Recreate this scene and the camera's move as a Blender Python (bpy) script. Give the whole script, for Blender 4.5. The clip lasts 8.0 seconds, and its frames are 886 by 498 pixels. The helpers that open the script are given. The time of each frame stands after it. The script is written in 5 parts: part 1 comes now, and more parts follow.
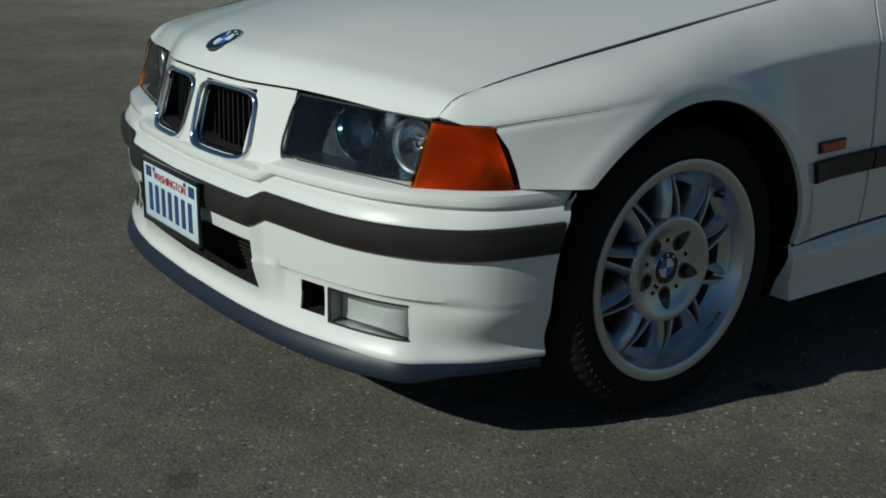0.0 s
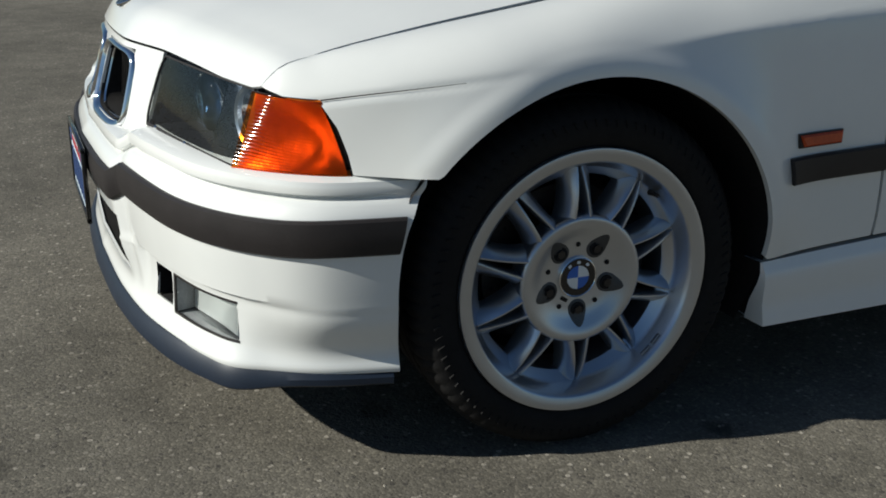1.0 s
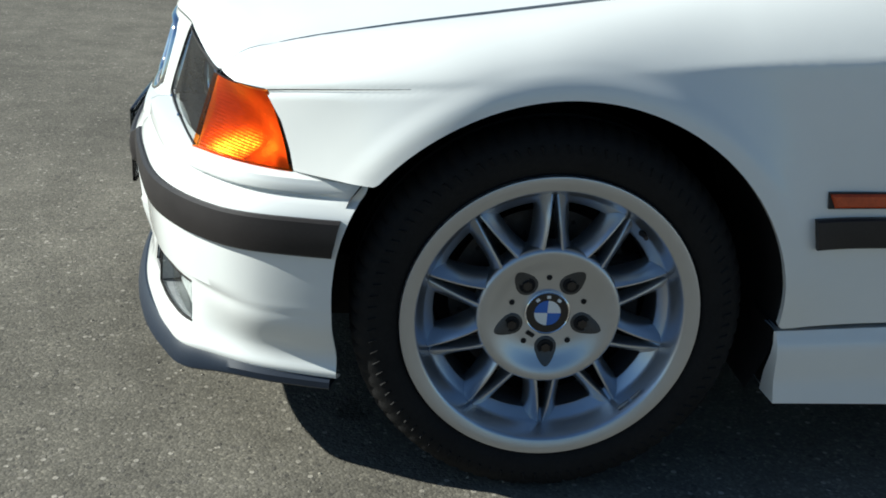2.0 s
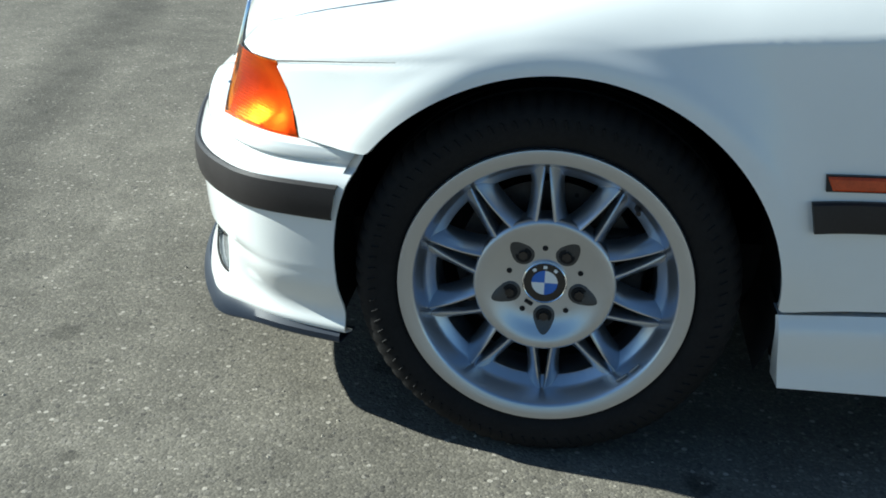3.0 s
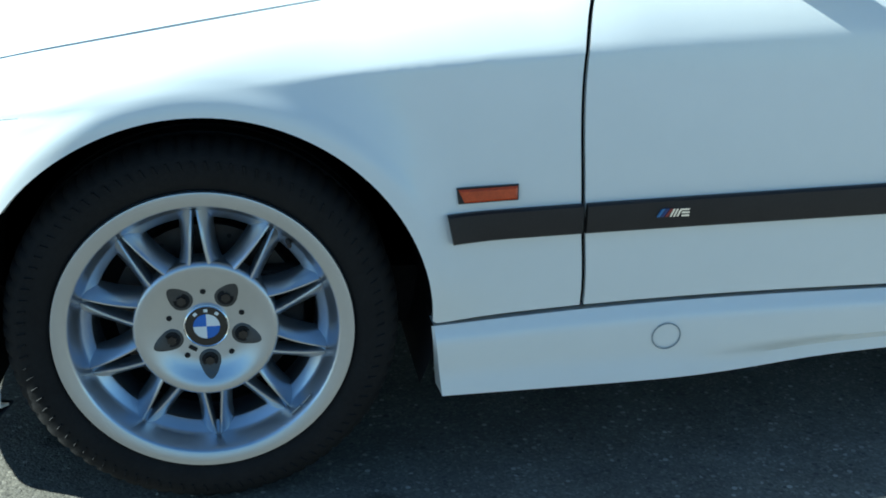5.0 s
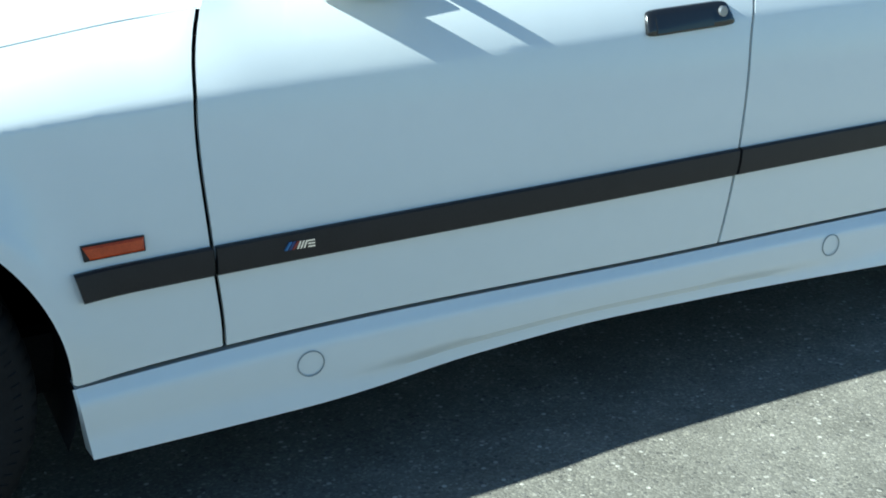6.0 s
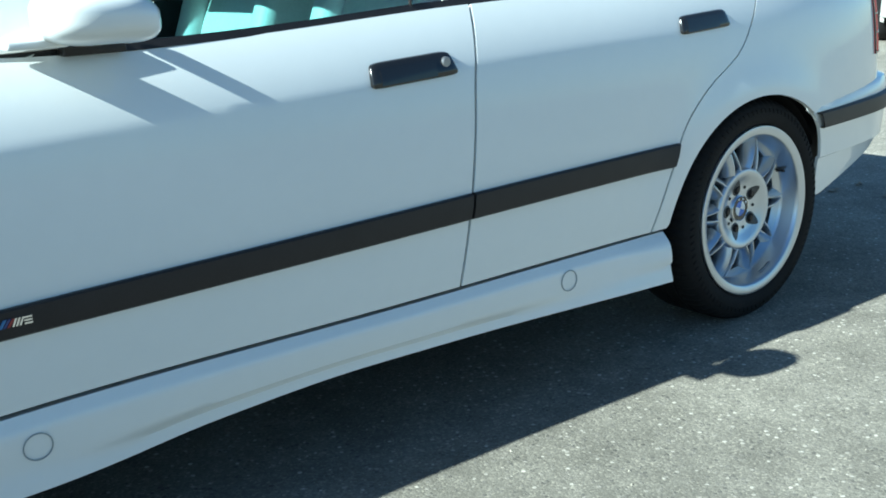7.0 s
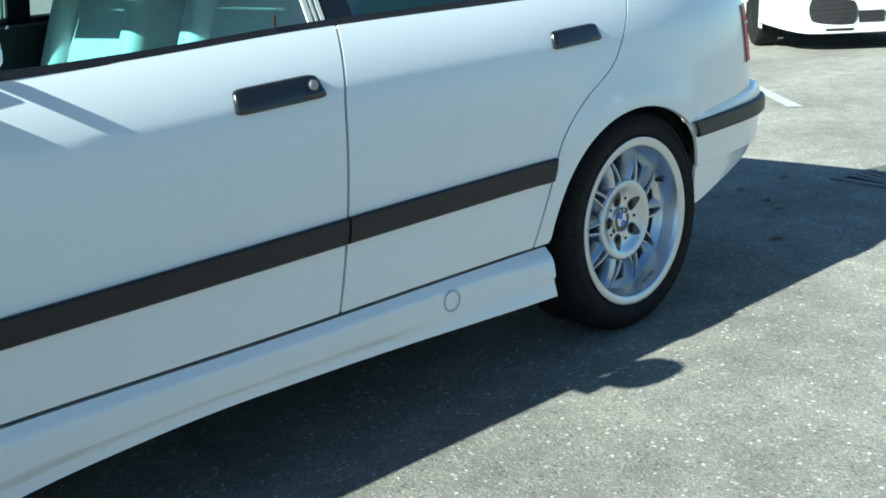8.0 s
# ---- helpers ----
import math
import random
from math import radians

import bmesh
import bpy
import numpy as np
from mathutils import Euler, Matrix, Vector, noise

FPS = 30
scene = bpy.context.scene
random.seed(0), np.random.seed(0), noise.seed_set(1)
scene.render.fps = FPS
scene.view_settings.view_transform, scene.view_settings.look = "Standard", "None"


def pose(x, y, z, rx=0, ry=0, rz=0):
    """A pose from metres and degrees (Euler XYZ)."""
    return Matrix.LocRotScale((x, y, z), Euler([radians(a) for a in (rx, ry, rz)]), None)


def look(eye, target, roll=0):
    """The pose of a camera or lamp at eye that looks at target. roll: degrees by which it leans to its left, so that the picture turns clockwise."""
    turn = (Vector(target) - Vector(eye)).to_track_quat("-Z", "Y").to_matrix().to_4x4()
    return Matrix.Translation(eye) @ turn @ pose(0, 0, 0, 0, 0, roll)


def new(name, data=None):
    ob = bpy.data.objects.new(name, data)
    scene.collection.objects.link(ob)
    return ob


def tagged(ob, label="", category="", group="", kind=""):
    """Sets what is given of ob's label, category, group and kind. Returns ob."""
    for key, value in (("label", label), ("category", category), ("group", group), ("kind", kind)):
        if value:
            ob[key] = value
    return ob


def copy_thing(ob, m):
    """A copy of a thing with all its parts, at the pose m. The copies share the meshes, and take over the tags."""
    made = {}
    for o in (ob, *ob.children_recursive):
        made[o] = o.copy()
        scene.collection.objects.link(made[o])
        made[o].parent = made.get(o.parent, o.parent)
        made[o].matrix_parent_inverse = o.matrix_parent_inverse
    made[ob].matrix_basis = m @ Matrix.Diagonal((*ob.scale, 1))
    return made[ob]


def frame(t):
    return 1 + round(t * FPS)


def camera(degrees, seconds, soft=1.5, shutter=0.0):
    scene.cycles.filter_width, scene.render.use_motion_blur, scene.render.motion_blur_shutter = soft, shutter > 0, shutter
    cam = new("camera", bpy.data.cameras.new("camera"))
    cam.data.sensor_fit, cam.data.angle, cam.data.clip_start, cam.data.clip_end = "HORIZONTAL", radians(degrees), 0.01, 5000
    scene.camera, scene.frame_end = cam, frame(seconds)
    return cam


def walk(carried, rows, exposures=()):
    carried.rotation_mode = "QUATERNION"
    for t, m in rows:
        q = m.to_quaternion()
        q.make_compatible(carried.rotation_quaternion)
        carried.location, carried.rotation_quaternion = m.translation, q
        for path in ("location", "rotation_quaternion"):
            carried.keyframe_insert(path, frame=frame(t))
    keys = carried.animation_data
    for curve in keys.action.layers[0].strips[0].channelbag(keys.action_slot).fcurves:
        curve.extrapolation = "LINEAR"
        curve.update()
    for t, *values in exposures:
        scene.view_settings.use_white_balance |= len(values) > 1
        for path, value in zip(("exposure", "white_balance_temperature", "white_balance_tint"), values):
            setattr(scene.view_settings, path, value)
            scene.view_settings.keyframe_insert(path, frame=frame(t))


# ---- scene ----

# ---- camera ----
cam = camera(44.0, 8.0, soft=1.8)
PATH = [
    (0, (-1.611, -2.236, 0.996), (-0.489, -0.693, 0.399), 1.29),
    (0.5, (-1.230, -2.258, 0.963), (-0.248, -0.625, 0.352), 2.70),
    (0.7, (-1.110, -2.243, 0.976), (-0.170, -0.610, 0.320), 1.82),
    (1, (-0.872, -2.304, 0.962), (-0.151, -0.561, 0.298), 0.62),
    (1.5, (-0.567, -2.320, 1.029), (-0.158, -0.509, 0.284), 3.69),
    (1.7, (-0.470, -2.315, 0.996), (-0.150, -0.478, 0.288), 3.90),
    (2.8, (-0.015, -2.330, 1.037), (-0.174, -0.497, 0.244), 1.75),
    (3, (0.040, -2.371, 1.046), (-0.194, -0.554, 0.245), 1.32),
    (3.5, (0.069, -2.401, 1.033), (-0.139, -0.561, 0.279), 0.50),
    (4, (0.079, -2.381, 1.045), (-0.036, -0.528, 0.302), -0.13),
    (4.2, (0.078, -2.392, 1.034), (0.055, -0.524, 0.315), 0.10),
    (5.3, (0.119, -2.427, 1.013), (0.615, -0.609, 0.340), -0.04),
    (5.5, (0.072, -2.470, 0.965), (0.731, -0.680, 0.370), -0.95),
    (6, (0.142, -2.490, 1.012), (1.026, -0.800, 0.410), -1.26),
    (6.5, (0.183, -2.497, 1.020), (1.259, -0.910, 0.449), -1.49),
    (7, (0.235, -2.531, 1.023), (1.447, -1.032, 0.490), -1.91),
    (7.5, (0.293, -2.536, 1.030), (1.613, -1.122, 0.524), -2.18),
    (8, (0.305, -2.536, 1.030), (1.651, -1.149, 0.514), -3.05),
]
EXPOSURE = [(0.0, -0.95, 5700, -4), (0.5, -0.45, 5750, -3), (1.0, -0.12, 5950, 5), (1.5, 0.22, 5850, 3), (2.8, 0.90, 5550, -2), (4.2, 1.17, 5350, -6),
            (5.3, 1.50, 5080, -9), (6.5, 1.30, 5080, -9), (8.0, 1.24, 5180, -8)]
walk(cam, [(t, look(eye, target, roll)) for t, eye, target, roll in PATH], EXPOSURE)

# ---- light ----
SUN_WAY = Vector((-1.55, 0.17, 0.95)).normalized()      # from the ground towards the sun
world = bpy.data.worlds.new("world")
scene.world = world
world.use_nodes = True
wn = world.node_tree.nodes
sky = wn.new("ShaderNodeTexSky")
sky.sky_type = 'NISHITA'
sky.sun_disc = False
sky.dust_density, sky.ozone_density = 0.3, 3.0
sky.sun_elevation = math.asin(SUN_WAY.z)
sky.sun_rotation = math.atan2(SUN_WAY.x, SUN_WAY.y)
wn["Background"].inputs[1].default_value = 0.052
world.node_tree.links.new(sky.outputs[0], wn["Background"].inputs[0])
sun = new("sun", bpy.data.lights.new("sun", 'SUN'))
sun.data.energy, sun.data.angle, sun.data.color = 5.8, radians(0.5), (1.0, 0.91, 0.78)
sun.matrix_world = look((0, 0, 0), tuple(-SUN_WAY))


# ---- materials ----
def pbr(name, color, rough=0.5, metal=0.0, coat=0.0, var=0.12, scale=30.0, bump=0.0, bump_scale=200.0, rough_var=0.0,
        transmission=0.0, ior=1.45, alpha=1.0, spec=0.5):
    m = bpy.data.materials.new(name)
    m.use_nodes = True
    n, l = m.node_tree.nodes, m.node_tree.links
    b = n["Principled BSDF"]
    b.inputs["Roughness"].default_value = rough
    b.inputs["Metallic"].default_value = metal
    b.inputs["Coat Weight"].default_value = coat
    b.inputs["Coat Roughness"].default_value = 0.04
    b.inputs["Transmission Weight"].default_value = transmission
    b.inputs["IOR"].default_value = ior
    b.inputs["Alpha"].default_value = alpha
    b.inputs["Specular IOR Level"].default_value = spec
    b.inputs["Base Color"].default_value = (*color, 1)
    co = n.new("ShaderNodeTexCoord")
    if var > 0:
        big = n.new("ShaderNodeTexNoise")
        big.inputs["Scale"].default_value, big.inputs["Detail"].default_value = scale, 5
        l.new(co.outputs["Object"], big.inputs["Vector"])
        fine = n.new("ShaderNodeTexNoise")
        fine.inputs["Scale"].default_value, fine.inputs["Detail"].default_value = scale * 9, 3
        l.new(co.outputs["Object"], fine.inputs["Vector"])
        add = n.new("ShaderNodeMath")
        add.operation = 'ADD'
        l.new(big.outputs[0], add.inputs[0])
        l.new(fine.outputs[0], add.inputs[1])
        ramp = n.new("ShaderNodeMapRange")
        ramp.inputs[1].default_value, ramp.inputs[2].default_value = 0.6, 1.4
        ramp.inputs[3].default_value, ramp.inputs[4].default_value = 1 - var, 1 + var
        l.new(add.outputs[0], ramp.inputs[0])
        mul = n.new("ShaderNodeVectorMath")
        mul.operation = 'SCALE'
        mul.inputs[0].default_value = color
        l.new(ramp.outputs[0], mul.inputs["Scale"])
        l.new(mul.outputs[0], b.inputs["Base Color"])
        if rough_var > 0:
            rr = n.new("ShaderNodeMapRange")
            rr.inputs[1].default_value, rr.inputs[2].default_value = 0.6, 1.4
            rr.inputs[3].default_value, rr.inputs[4].default_value = max(rough - rough_var, 0), rough + rough_var
            l.new(add.outputs[0], rr.inputs[0])
            l.new(rr.outputs[0], b.inputs["Roughness"])
    if bump > 0:
        t = n.new("ShaderNodeTexNoise")
        t.inputs["Scale"].default_value, t.inputs["Detail"].default_value = bump_scale, 4
        l.new(co.outputs["Object"], t.inputs["Vector"])
        bp = n.new("ShaderNodeBump")
        bp.inputs["Strength"].default_value, bp.inputs["Distance"].default_value = bump, 0.002
        l.new(t.outputs[0], bp.inputs["Height"])
        l.new(bp.outputs[0], b.inputs["Normal"])
    return m


PAINT = pbr("white_paint", (0.78, 0.79, 0.77), 0.35, 0, 1.0, var=0.015, scale=3)
TRIM = pbr("black_plastic", (0.022, 0.019, 0.019), 0.46, spec=0.4, var=0.2, scale=25, bump=0.15, bump_scale=900)
GLOSS = pbr("gloss_black", (0.012, 0.012, 0.013), 0.18, coat=0.4, var=0.1)
LIP = pbr("dark_blue_lip", (0.010, 0.017, 0.032), 0.45, var=0.15, scale=20)
DARK = pbr("dark_cavity", (0.020, 0.019, 0.019), 0.85, spec=0.2, var=0.3, scale=12)
RUBBER = pbr("tyre_rubber", (0.013, 0.0125, 0.0125), 0.75, spec=0.18, var=0.25, scale=18, bump=0.25, bump_scale=300)
ALLOY = pbr("silver_alloy", (0.51, 0.545, 0.60), 0.30, 0.92, 0.25, var=0.02, scale=9)
STEEL = pbr("brake_steel", (0.06, 0.055, 0.052), 0.5, 0.9, var=0.25, scale=60)
CHROME = pbr("chrome", (0.82, 0.83, 0.85), 0.07, 1.0, var=0.02)
RED = pbr("red_lens", (0.78, 0.06, 0.03), 0.6, coat=0.0, var=0.1, scale=40)
BLUE = pbr("blue_enamel", (0.03, 0.14, 0.55), 0.2, coat=0.5, var=0.05)
WHITE = pbr("white_enamel", (0.8, 0.82, 0.82), 0.25, coat=0.5, var=0.03)


def tint_glass(name, color, rough=0.0, ior=1.5):
    m = bpy.data.materials.new(name)
    m.use_nodes = True
    n, l = m.node_tree.nodes, m.node_tree.links
    n.remove(n["Principled BSDF"])
    tr, gl, mix, fr = n.new("ShaderNodeBsdfTransparent"), n.new("ShaderNodeBsdfGlossy"), n.new("ShaderNodeMixShader"), n.new("ShaderNodeFresnel")
    tr.inputs[0].default_value = (*color, 1)
    gl.inputs["Roughness"].default_value = rough
    fr.inputs[0].default_value = ior
    l.new(fr.outputs[0], mix.inputs[0])
    l.new(tr.outputs[0], mix.inputs[1])
    l.new(gl.outputs[0], mix.inputs[2])
    l.new(mix.outputs[0], n["Material Output"].inputs[0])
    return m


CLEAR = tint_glass("clear_lens", (0.93, 0.95, 0.95), 0.02)
GLASS = tint_glass("green_glass", (0.62, 0.79, 0.78))
SCREEN = tint_glass("windscreen_glass", (0.27, 0.68, 0.66))


# ---- building helpers ----
def spline(*pts):
    """Smooth curve through a few (s, value...) knots."""
    k = np.array(pts, float)
    s, v = k[:, 0], k[:, 1:]
    m = np.gradient(v, s, axis=0)

    def f(t):
        t = min(max(t, s[0]), s[-1])
        i = min(int(np.searchsorted(s, t, "right")) - 1, len(s) - 2)
        h = s[i + 1] - s[i]
        q = (t - s[i]) / h
        a = (2 * q**3 - 3 * q**2 + 1) * v[i] + (q**3 - 2 * q**2 + q) * h * m[i] + (3 * q**2 - 2 * q**3) * v[i + 1] + (q**3 - q**2) * h * m[i + 1]
        return float(a[0]) if len(a) == 1 else a
    return f


def smooth(a, b, t):
    t = min(max((t - a) / (b - a), 0), 1)
    return t * t * (3 - 2 * t)


def thicken(bm, t, inside):
    """Give a sheet a second skin on the side of the point inside, and close its rim."""
    c = Vector(inside)
    if sum(f.normal.dot(f.calc_center_median() - c) * f.calc_area() for f in bm.faces) < 0:
        bmesh.ops.reverse_faces(bm, faces=bm.faces[:])
    bm.normal_update()
    faces, rim = bm.faces[:], [(e.verts[0], e.verts[1], e.link_loops[0].vert == e.verts[0]) for e in bm.edges if len(e.link_faces) == 1]
    twin = {v: bm.verts.new(v.co - v.normal * t) for v in bm.verts[:]}
    for f in faces:
        bm.faces.new([twin[v] for v in reversed(f.verts)])
    for a, b, same in rim:
        if not same:
            a, b = b, a
        bm.faces.new((b, a, twin[a], twin[b]))


def obj(name, bm, material, parent=None, label="", flat=False, angle=40, thick=0.0, bevel=0.0, normals=True, inside=(1.4, 0, 0.55)):
    me = bpy.data.meshes.new(name)
    if normals:
        bmesh.ops.recalc_face_normals(bm, faces=bm.faces)
    if thick:
        thicken(bm, thick, inside)
    bm.to_mesh(me)
    bm.free()
    me.materials.append(material)
    if not flat:
        me.polygons.foreach_set("use_smooth", [True] * len(me.polygons))
        me.set_sharp_from_angle(angle=radians(angle))
    ob = new(name, me)
    ob.parent = parent
    if bevel:
        mod = ob.modifiers.new("edges", 'BEVEL')
        mod.width, mod.segments, mod.limit_method = bevel, 2, 'ANGLE'
    if label:
        ob["label"] = label
    return ob


def part(name, bm, material, parent, label="", **kw):
    return obj(name, bm, material, parent, label, **kw)


def thing(name, label, category, group="", at=(0, 0, 0)):
    e = new(name)
    e.location = at
    e.empty_display_size = 0.1
    return tagged(e, label, category, group)


def grid(fn, us, vs, bm=None, skip=None):
    """A sheet of faces over fn(u, v)."""
    bm = bm or bmesh.new()
    vv = [[bm.verts.new(fn(u, v)) for v in vs] for u in us]
    for i in range(len(us) - 1):
        for j in range(len(vs) - 1):
            if skip and skip(i, j):
                continue
            q = [vv[i][j], vv[i + 1][j], vv[i + 1][j + 1], vv[i][j + 1]]
            try:
                bm.faces.new(q)
            except ValueError:
                pass
    return bm


def span(n, a=0.0, b=1.0):
    return [a + (b - a) * i / n for i in range(n + 1)]


def box(x0, x1, y0, y1, z0, z1, bm=None, m=None):
    bm = bm or bmesh.new()
    c = bmesh.ops.create_cube(bm, size=1)["verts"]
    for v in c:
        v.co = Vector(((x0 + x1) / 2 + v.co.x * (x1 - x0), (y0 + y1) / 2 + v.co.y * (y1 - y0), (z0 + z1) / 2 + v.co.z * (z1 - z0)))
        if m:
            v.co = m @ v.co
    return bm


def rbox(x0, x1, y0, y1, z0, z1, r=0.01, seg=3, bm=None, m=None):
    """A box with rounded edges."""
    b2 = box(x0, x1, y0, y1, z0, z1)
    bmesh.ops.bevel(b2, geom=list(b2.edges), offset=r, segments=seg, affect='EDGES', profile=0.5)
    if m:
        bmesh.ops.transform(b2, matrix=m, verts=b2.verts)
    if bm:
        me = bpy.data.meshes.new("tmp")
        b2.to_mesh(me)
        b2.free()
        bm.from_mesh(me)
        bpy.data.meshes.remove(me)
        return bm
    return b2


def lathe(profile, n=64, bm=None, axis='Y', a0=0.0, a1=2 * math.pi):
    """Turn (radius, depth) knots round the y axis."""
    full = abs(a1 - a0 - 2 * math.pi) < 1e-6
    bm = bm or bmesh.new()
    rings = []
    for i in range(n if full else n + 1):
        a = a0 + (a1 - a0) * i / n
        rings.append([bm.verts.new((r * math.cos(a), d, r * math.sin(a))) for r, d in profile])
    for i in range(n):
        p, q = rings[i], rings[(i + 1) % len(rings)]
        for j in range(len(profile) - 1):
            bm.faces.new((p[j], q[j], q[j + 1], p[j + 1]))
    if full:
        for j in (0, len(profile) - 1):
            if profile[j][0] < 0.001:
                bmesh.ops.remove_doubles(bm, verts=[r[j] for r in rings], dist=0.002)
    return bm


# ---- ground ----
def asphalt():
    m = bpy.data.materials.new("asphalt")
    m.use_nodes = True
    n, l = m.node_tree.nodes, m.node_tree.links
    b = n["Principled BSDF"]
    b.inputs["Roughness"].default_value = 0.9
    b.inputs["Specular IOR Level"].default_value = 0.25
    co = n.new("ShaderNodeTexCoord").outputs["Object"]

    def calc(op, a, b2=None, clamp=False):
        q = n.new("ShaderNodeMath")
        q.operation, q.use_clamp = op, clamp
        for k, v in enumerate((a, b2)):
            if v is None:
                continue
            if isinstance(v, float):
                q.inputs[k].default_value = v
            else:
                l.new(v, q.inputs[k])
        return q.outputs[0]

    def noise(scale, detail=4, rough=0.5):
        q = n.new("ShaderNodeTexNoise")
        q.inputs["Scale"].default_value, q.inputs["Detail"].default_value, q.inputs["Roughness"].default_value = scale, detail, rough
        l.new(co, q.inputs["Vector"])
        return q.outputs[0]

    def rescale(v, a, b2, c, d, soft=False):
        q = n.new("ShaderNodeMapRange")
        if soft:
            q.interpolation_type = 'SMOOTHSTEP'
        for k, x in enumerate((a, b2, c, d)):
            q.inputs[k + 1].default_value = x
        l.new(v, q.inputs[0])
        return q.outputs[0]

    def stones(scale, stops):
        """Chips of stone: a tone for each cell, and the distance from its middle."""
        vo = n.new("ShaderNodeTexVoronoi")
        vo.inputs["Scale"].default_value = scale
        l.new(co, vo.inputs["Vector"])
        sp = n.new("ShaderNodeSeparateColor")
        l.new(vo.outputs["Color"], sp.inputs[0])
        ramp = n.new("ShaderNodeValToRGB")
        el = ramp.color_ramp.elements
        el[0].position, el[0].color = stops[0][0], (*stops[0][1], 1)
        el[1].position, el[1].color = stops[-1][0], (*stops[-1][1], 1)
        for p, c in stops[1:-1]:
            el.new(p).color = (*c, 1)
        l.new(sp.outputs[0], ramp.inputs[0])
        return ramp.outputs[0], vo.outputs["Distance"], sp.outputs[1]

    fine, fine_d, _ = stones(210.0, ((0.0, (0.106, 0.097, 0.080)), (0.5, (0.133, 0.122, 0.100)), (0.88, (0.161, 0.148, 0.121)), (1.0, (0.22, 0.20, 0.16))))
    big, big_d, pick = stones(95.0, ((0.0, (0.075, 0.069, 0.060)), (0.35, (0.120, 0.110, 0.094)), (0.80, (0.185, 0.169, 0.142)), (1.0, (0.36, 0.33, 0.28))))
    # a share of the large stones lies open at the surface
    open_ = calc('MULTIPLY', rescale(big_d, 0.52, 0.40, 0.0, 1.0), rescale(pick, 0.68, 0.72, 0.0, 1.0))
    top = n.new("ShaderNodeMix")
    top.data_type = 'RGBA'
    l.new(open_, top.inputs[0])
    l.new(fine, top.inputs[6])
    l.new(big, top.inputs[7])
    xyz = n.new("ShaderNodeSeparateXYZ")
    l.new(co, xyz.inputs[0])
    X, Y = xyz.outputs[0], xyz.outputs[1]
    patch, wear = noise(1.1, 6), noise(7.0, 5, 0.65)
    tone = calc('MULTIPLY', rescale(patch, 0.3, 0.7, 0.78, 1.18), rescale(wear, 0.3, 0.7, 0.80, 1.20))
    # brightness painted into the colour, doubling towards the tail to match the exposure
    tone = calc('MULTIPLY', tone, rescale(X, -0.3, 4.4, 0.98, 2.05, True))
    # an old tyre mark crossing the lot
    side = calc('ADD', calc('ADD', X, calc('MULTIPLY', Y, 0.236)), 1.49)
    side = calc('ADD', side, calc('MULTIPLY', calc('SUBTRACT', patch, 0.5), 0.35))
    tone = calc('MULTIPLY', tone, rescale(calc('ABSOLUTE', side), 0.03, 0.20, 0.66, 1.0, True))
    # oil drips
    for ox, oy, size, depth in ((0.27, -0.86, 0.035, 0.45), (-0.29, -0.57, 0.05, 0.6), (-0.75, -0.95, 0.03, 0.6), (-0.95, -0.55, 0.04, 0.7)):
        dx, dy = calc('SUBTRACT', X, ox), calc('SUBTRACT', Y, oy)
        far = calc('SQRT', calc('ADD', calc('MULTIPLY', dx, dx), calc('MULTIPLY', dy, dy)))
        far = calc('ADD', far, calc('MULTIPLY', calc('SUBTRACT', wear, 0.5), 0.05))
        tone = calc('MULTIPLY', tone, rescale(far, size * 0.35, size, depth, 1.0, True))
    # pale scuff left of the nose
    scuff = calc('ADD', calc('SUBTRACT', X, -1.09), calc('MULTIPLY', calc('SUBTRACT', wear, 0.5), 0.12))
    line_ = rescale(calc('ABSOLUTE', scuff), 0.006, 0.03, 1.22, 1.0, True)
    along = rescale(calc('ABSOLUTE', calc('ADD', Y, 0.13)), 0.15, 0.32, 1.0, 0.0, True)
    tone = calc('MULTIPLY', tone, calc('ADD', 1.0, calc('MULTIPLY', calc('SUBTRACT', line_, 1.0), along)))
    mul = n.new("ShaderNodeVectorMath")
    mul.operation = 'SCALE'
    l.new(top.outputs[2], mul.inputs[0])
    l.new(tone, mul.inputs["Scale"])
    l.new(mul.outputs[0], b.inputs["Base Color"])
    high = calc('ADD', calc('MULTIPLY', fine_d, -0.0012), calc('MULTIPLY', open_, 0.0008))
    bp = n.new("ShaderNodeBump")
    bp.inputs["Strength"].default_value, bp.inputs["Distance"].default_value = 0.7, 1.0
    l.new(high, bp.inputs["Height"])
    l.new(bp.outputs[0], b.inputs["Normal"])
    return m


ASPHALT = asphalt()
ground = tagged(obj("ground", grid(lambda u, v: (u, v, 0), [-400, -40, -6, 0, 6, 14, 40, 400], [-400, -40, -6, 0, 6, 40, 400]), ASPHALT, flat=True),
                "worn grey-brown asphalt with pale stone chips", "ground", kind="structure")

# loose grit on the surface
GRIT = pbr("grit_stone", (0.27, 0.245, 0.20), 0.85, var=0.45, scale=9)
random.seed(11)
verts, faces = [], []
for i in range(2600):
    x, y = random.uniform(-2.2, 4.6), random.uniform(-1.9, 1.2)
    r = 0.0014 + 0.0028 * random.random() ** 3
    a, k = random.random() * 6.28, len(verts)
    for j in range(5):
        q = r * random.uniform(0.75, 1.25)
        verts.append((x + q * math.cos(a + 1.2566 * j), y + q * math.sin(a + 1.2566 * j), -0.0003))
    verts.append((x + 0.3 * r * math.cos(a), y + 0.3 * r * math.sin(a), r * random.uniform(0.6, 1.1)))
    faces += [(k + j, k + (j + 1) % 5, k + 5) for j in range(5)]
me = bpy.data.meshes.new("grit")
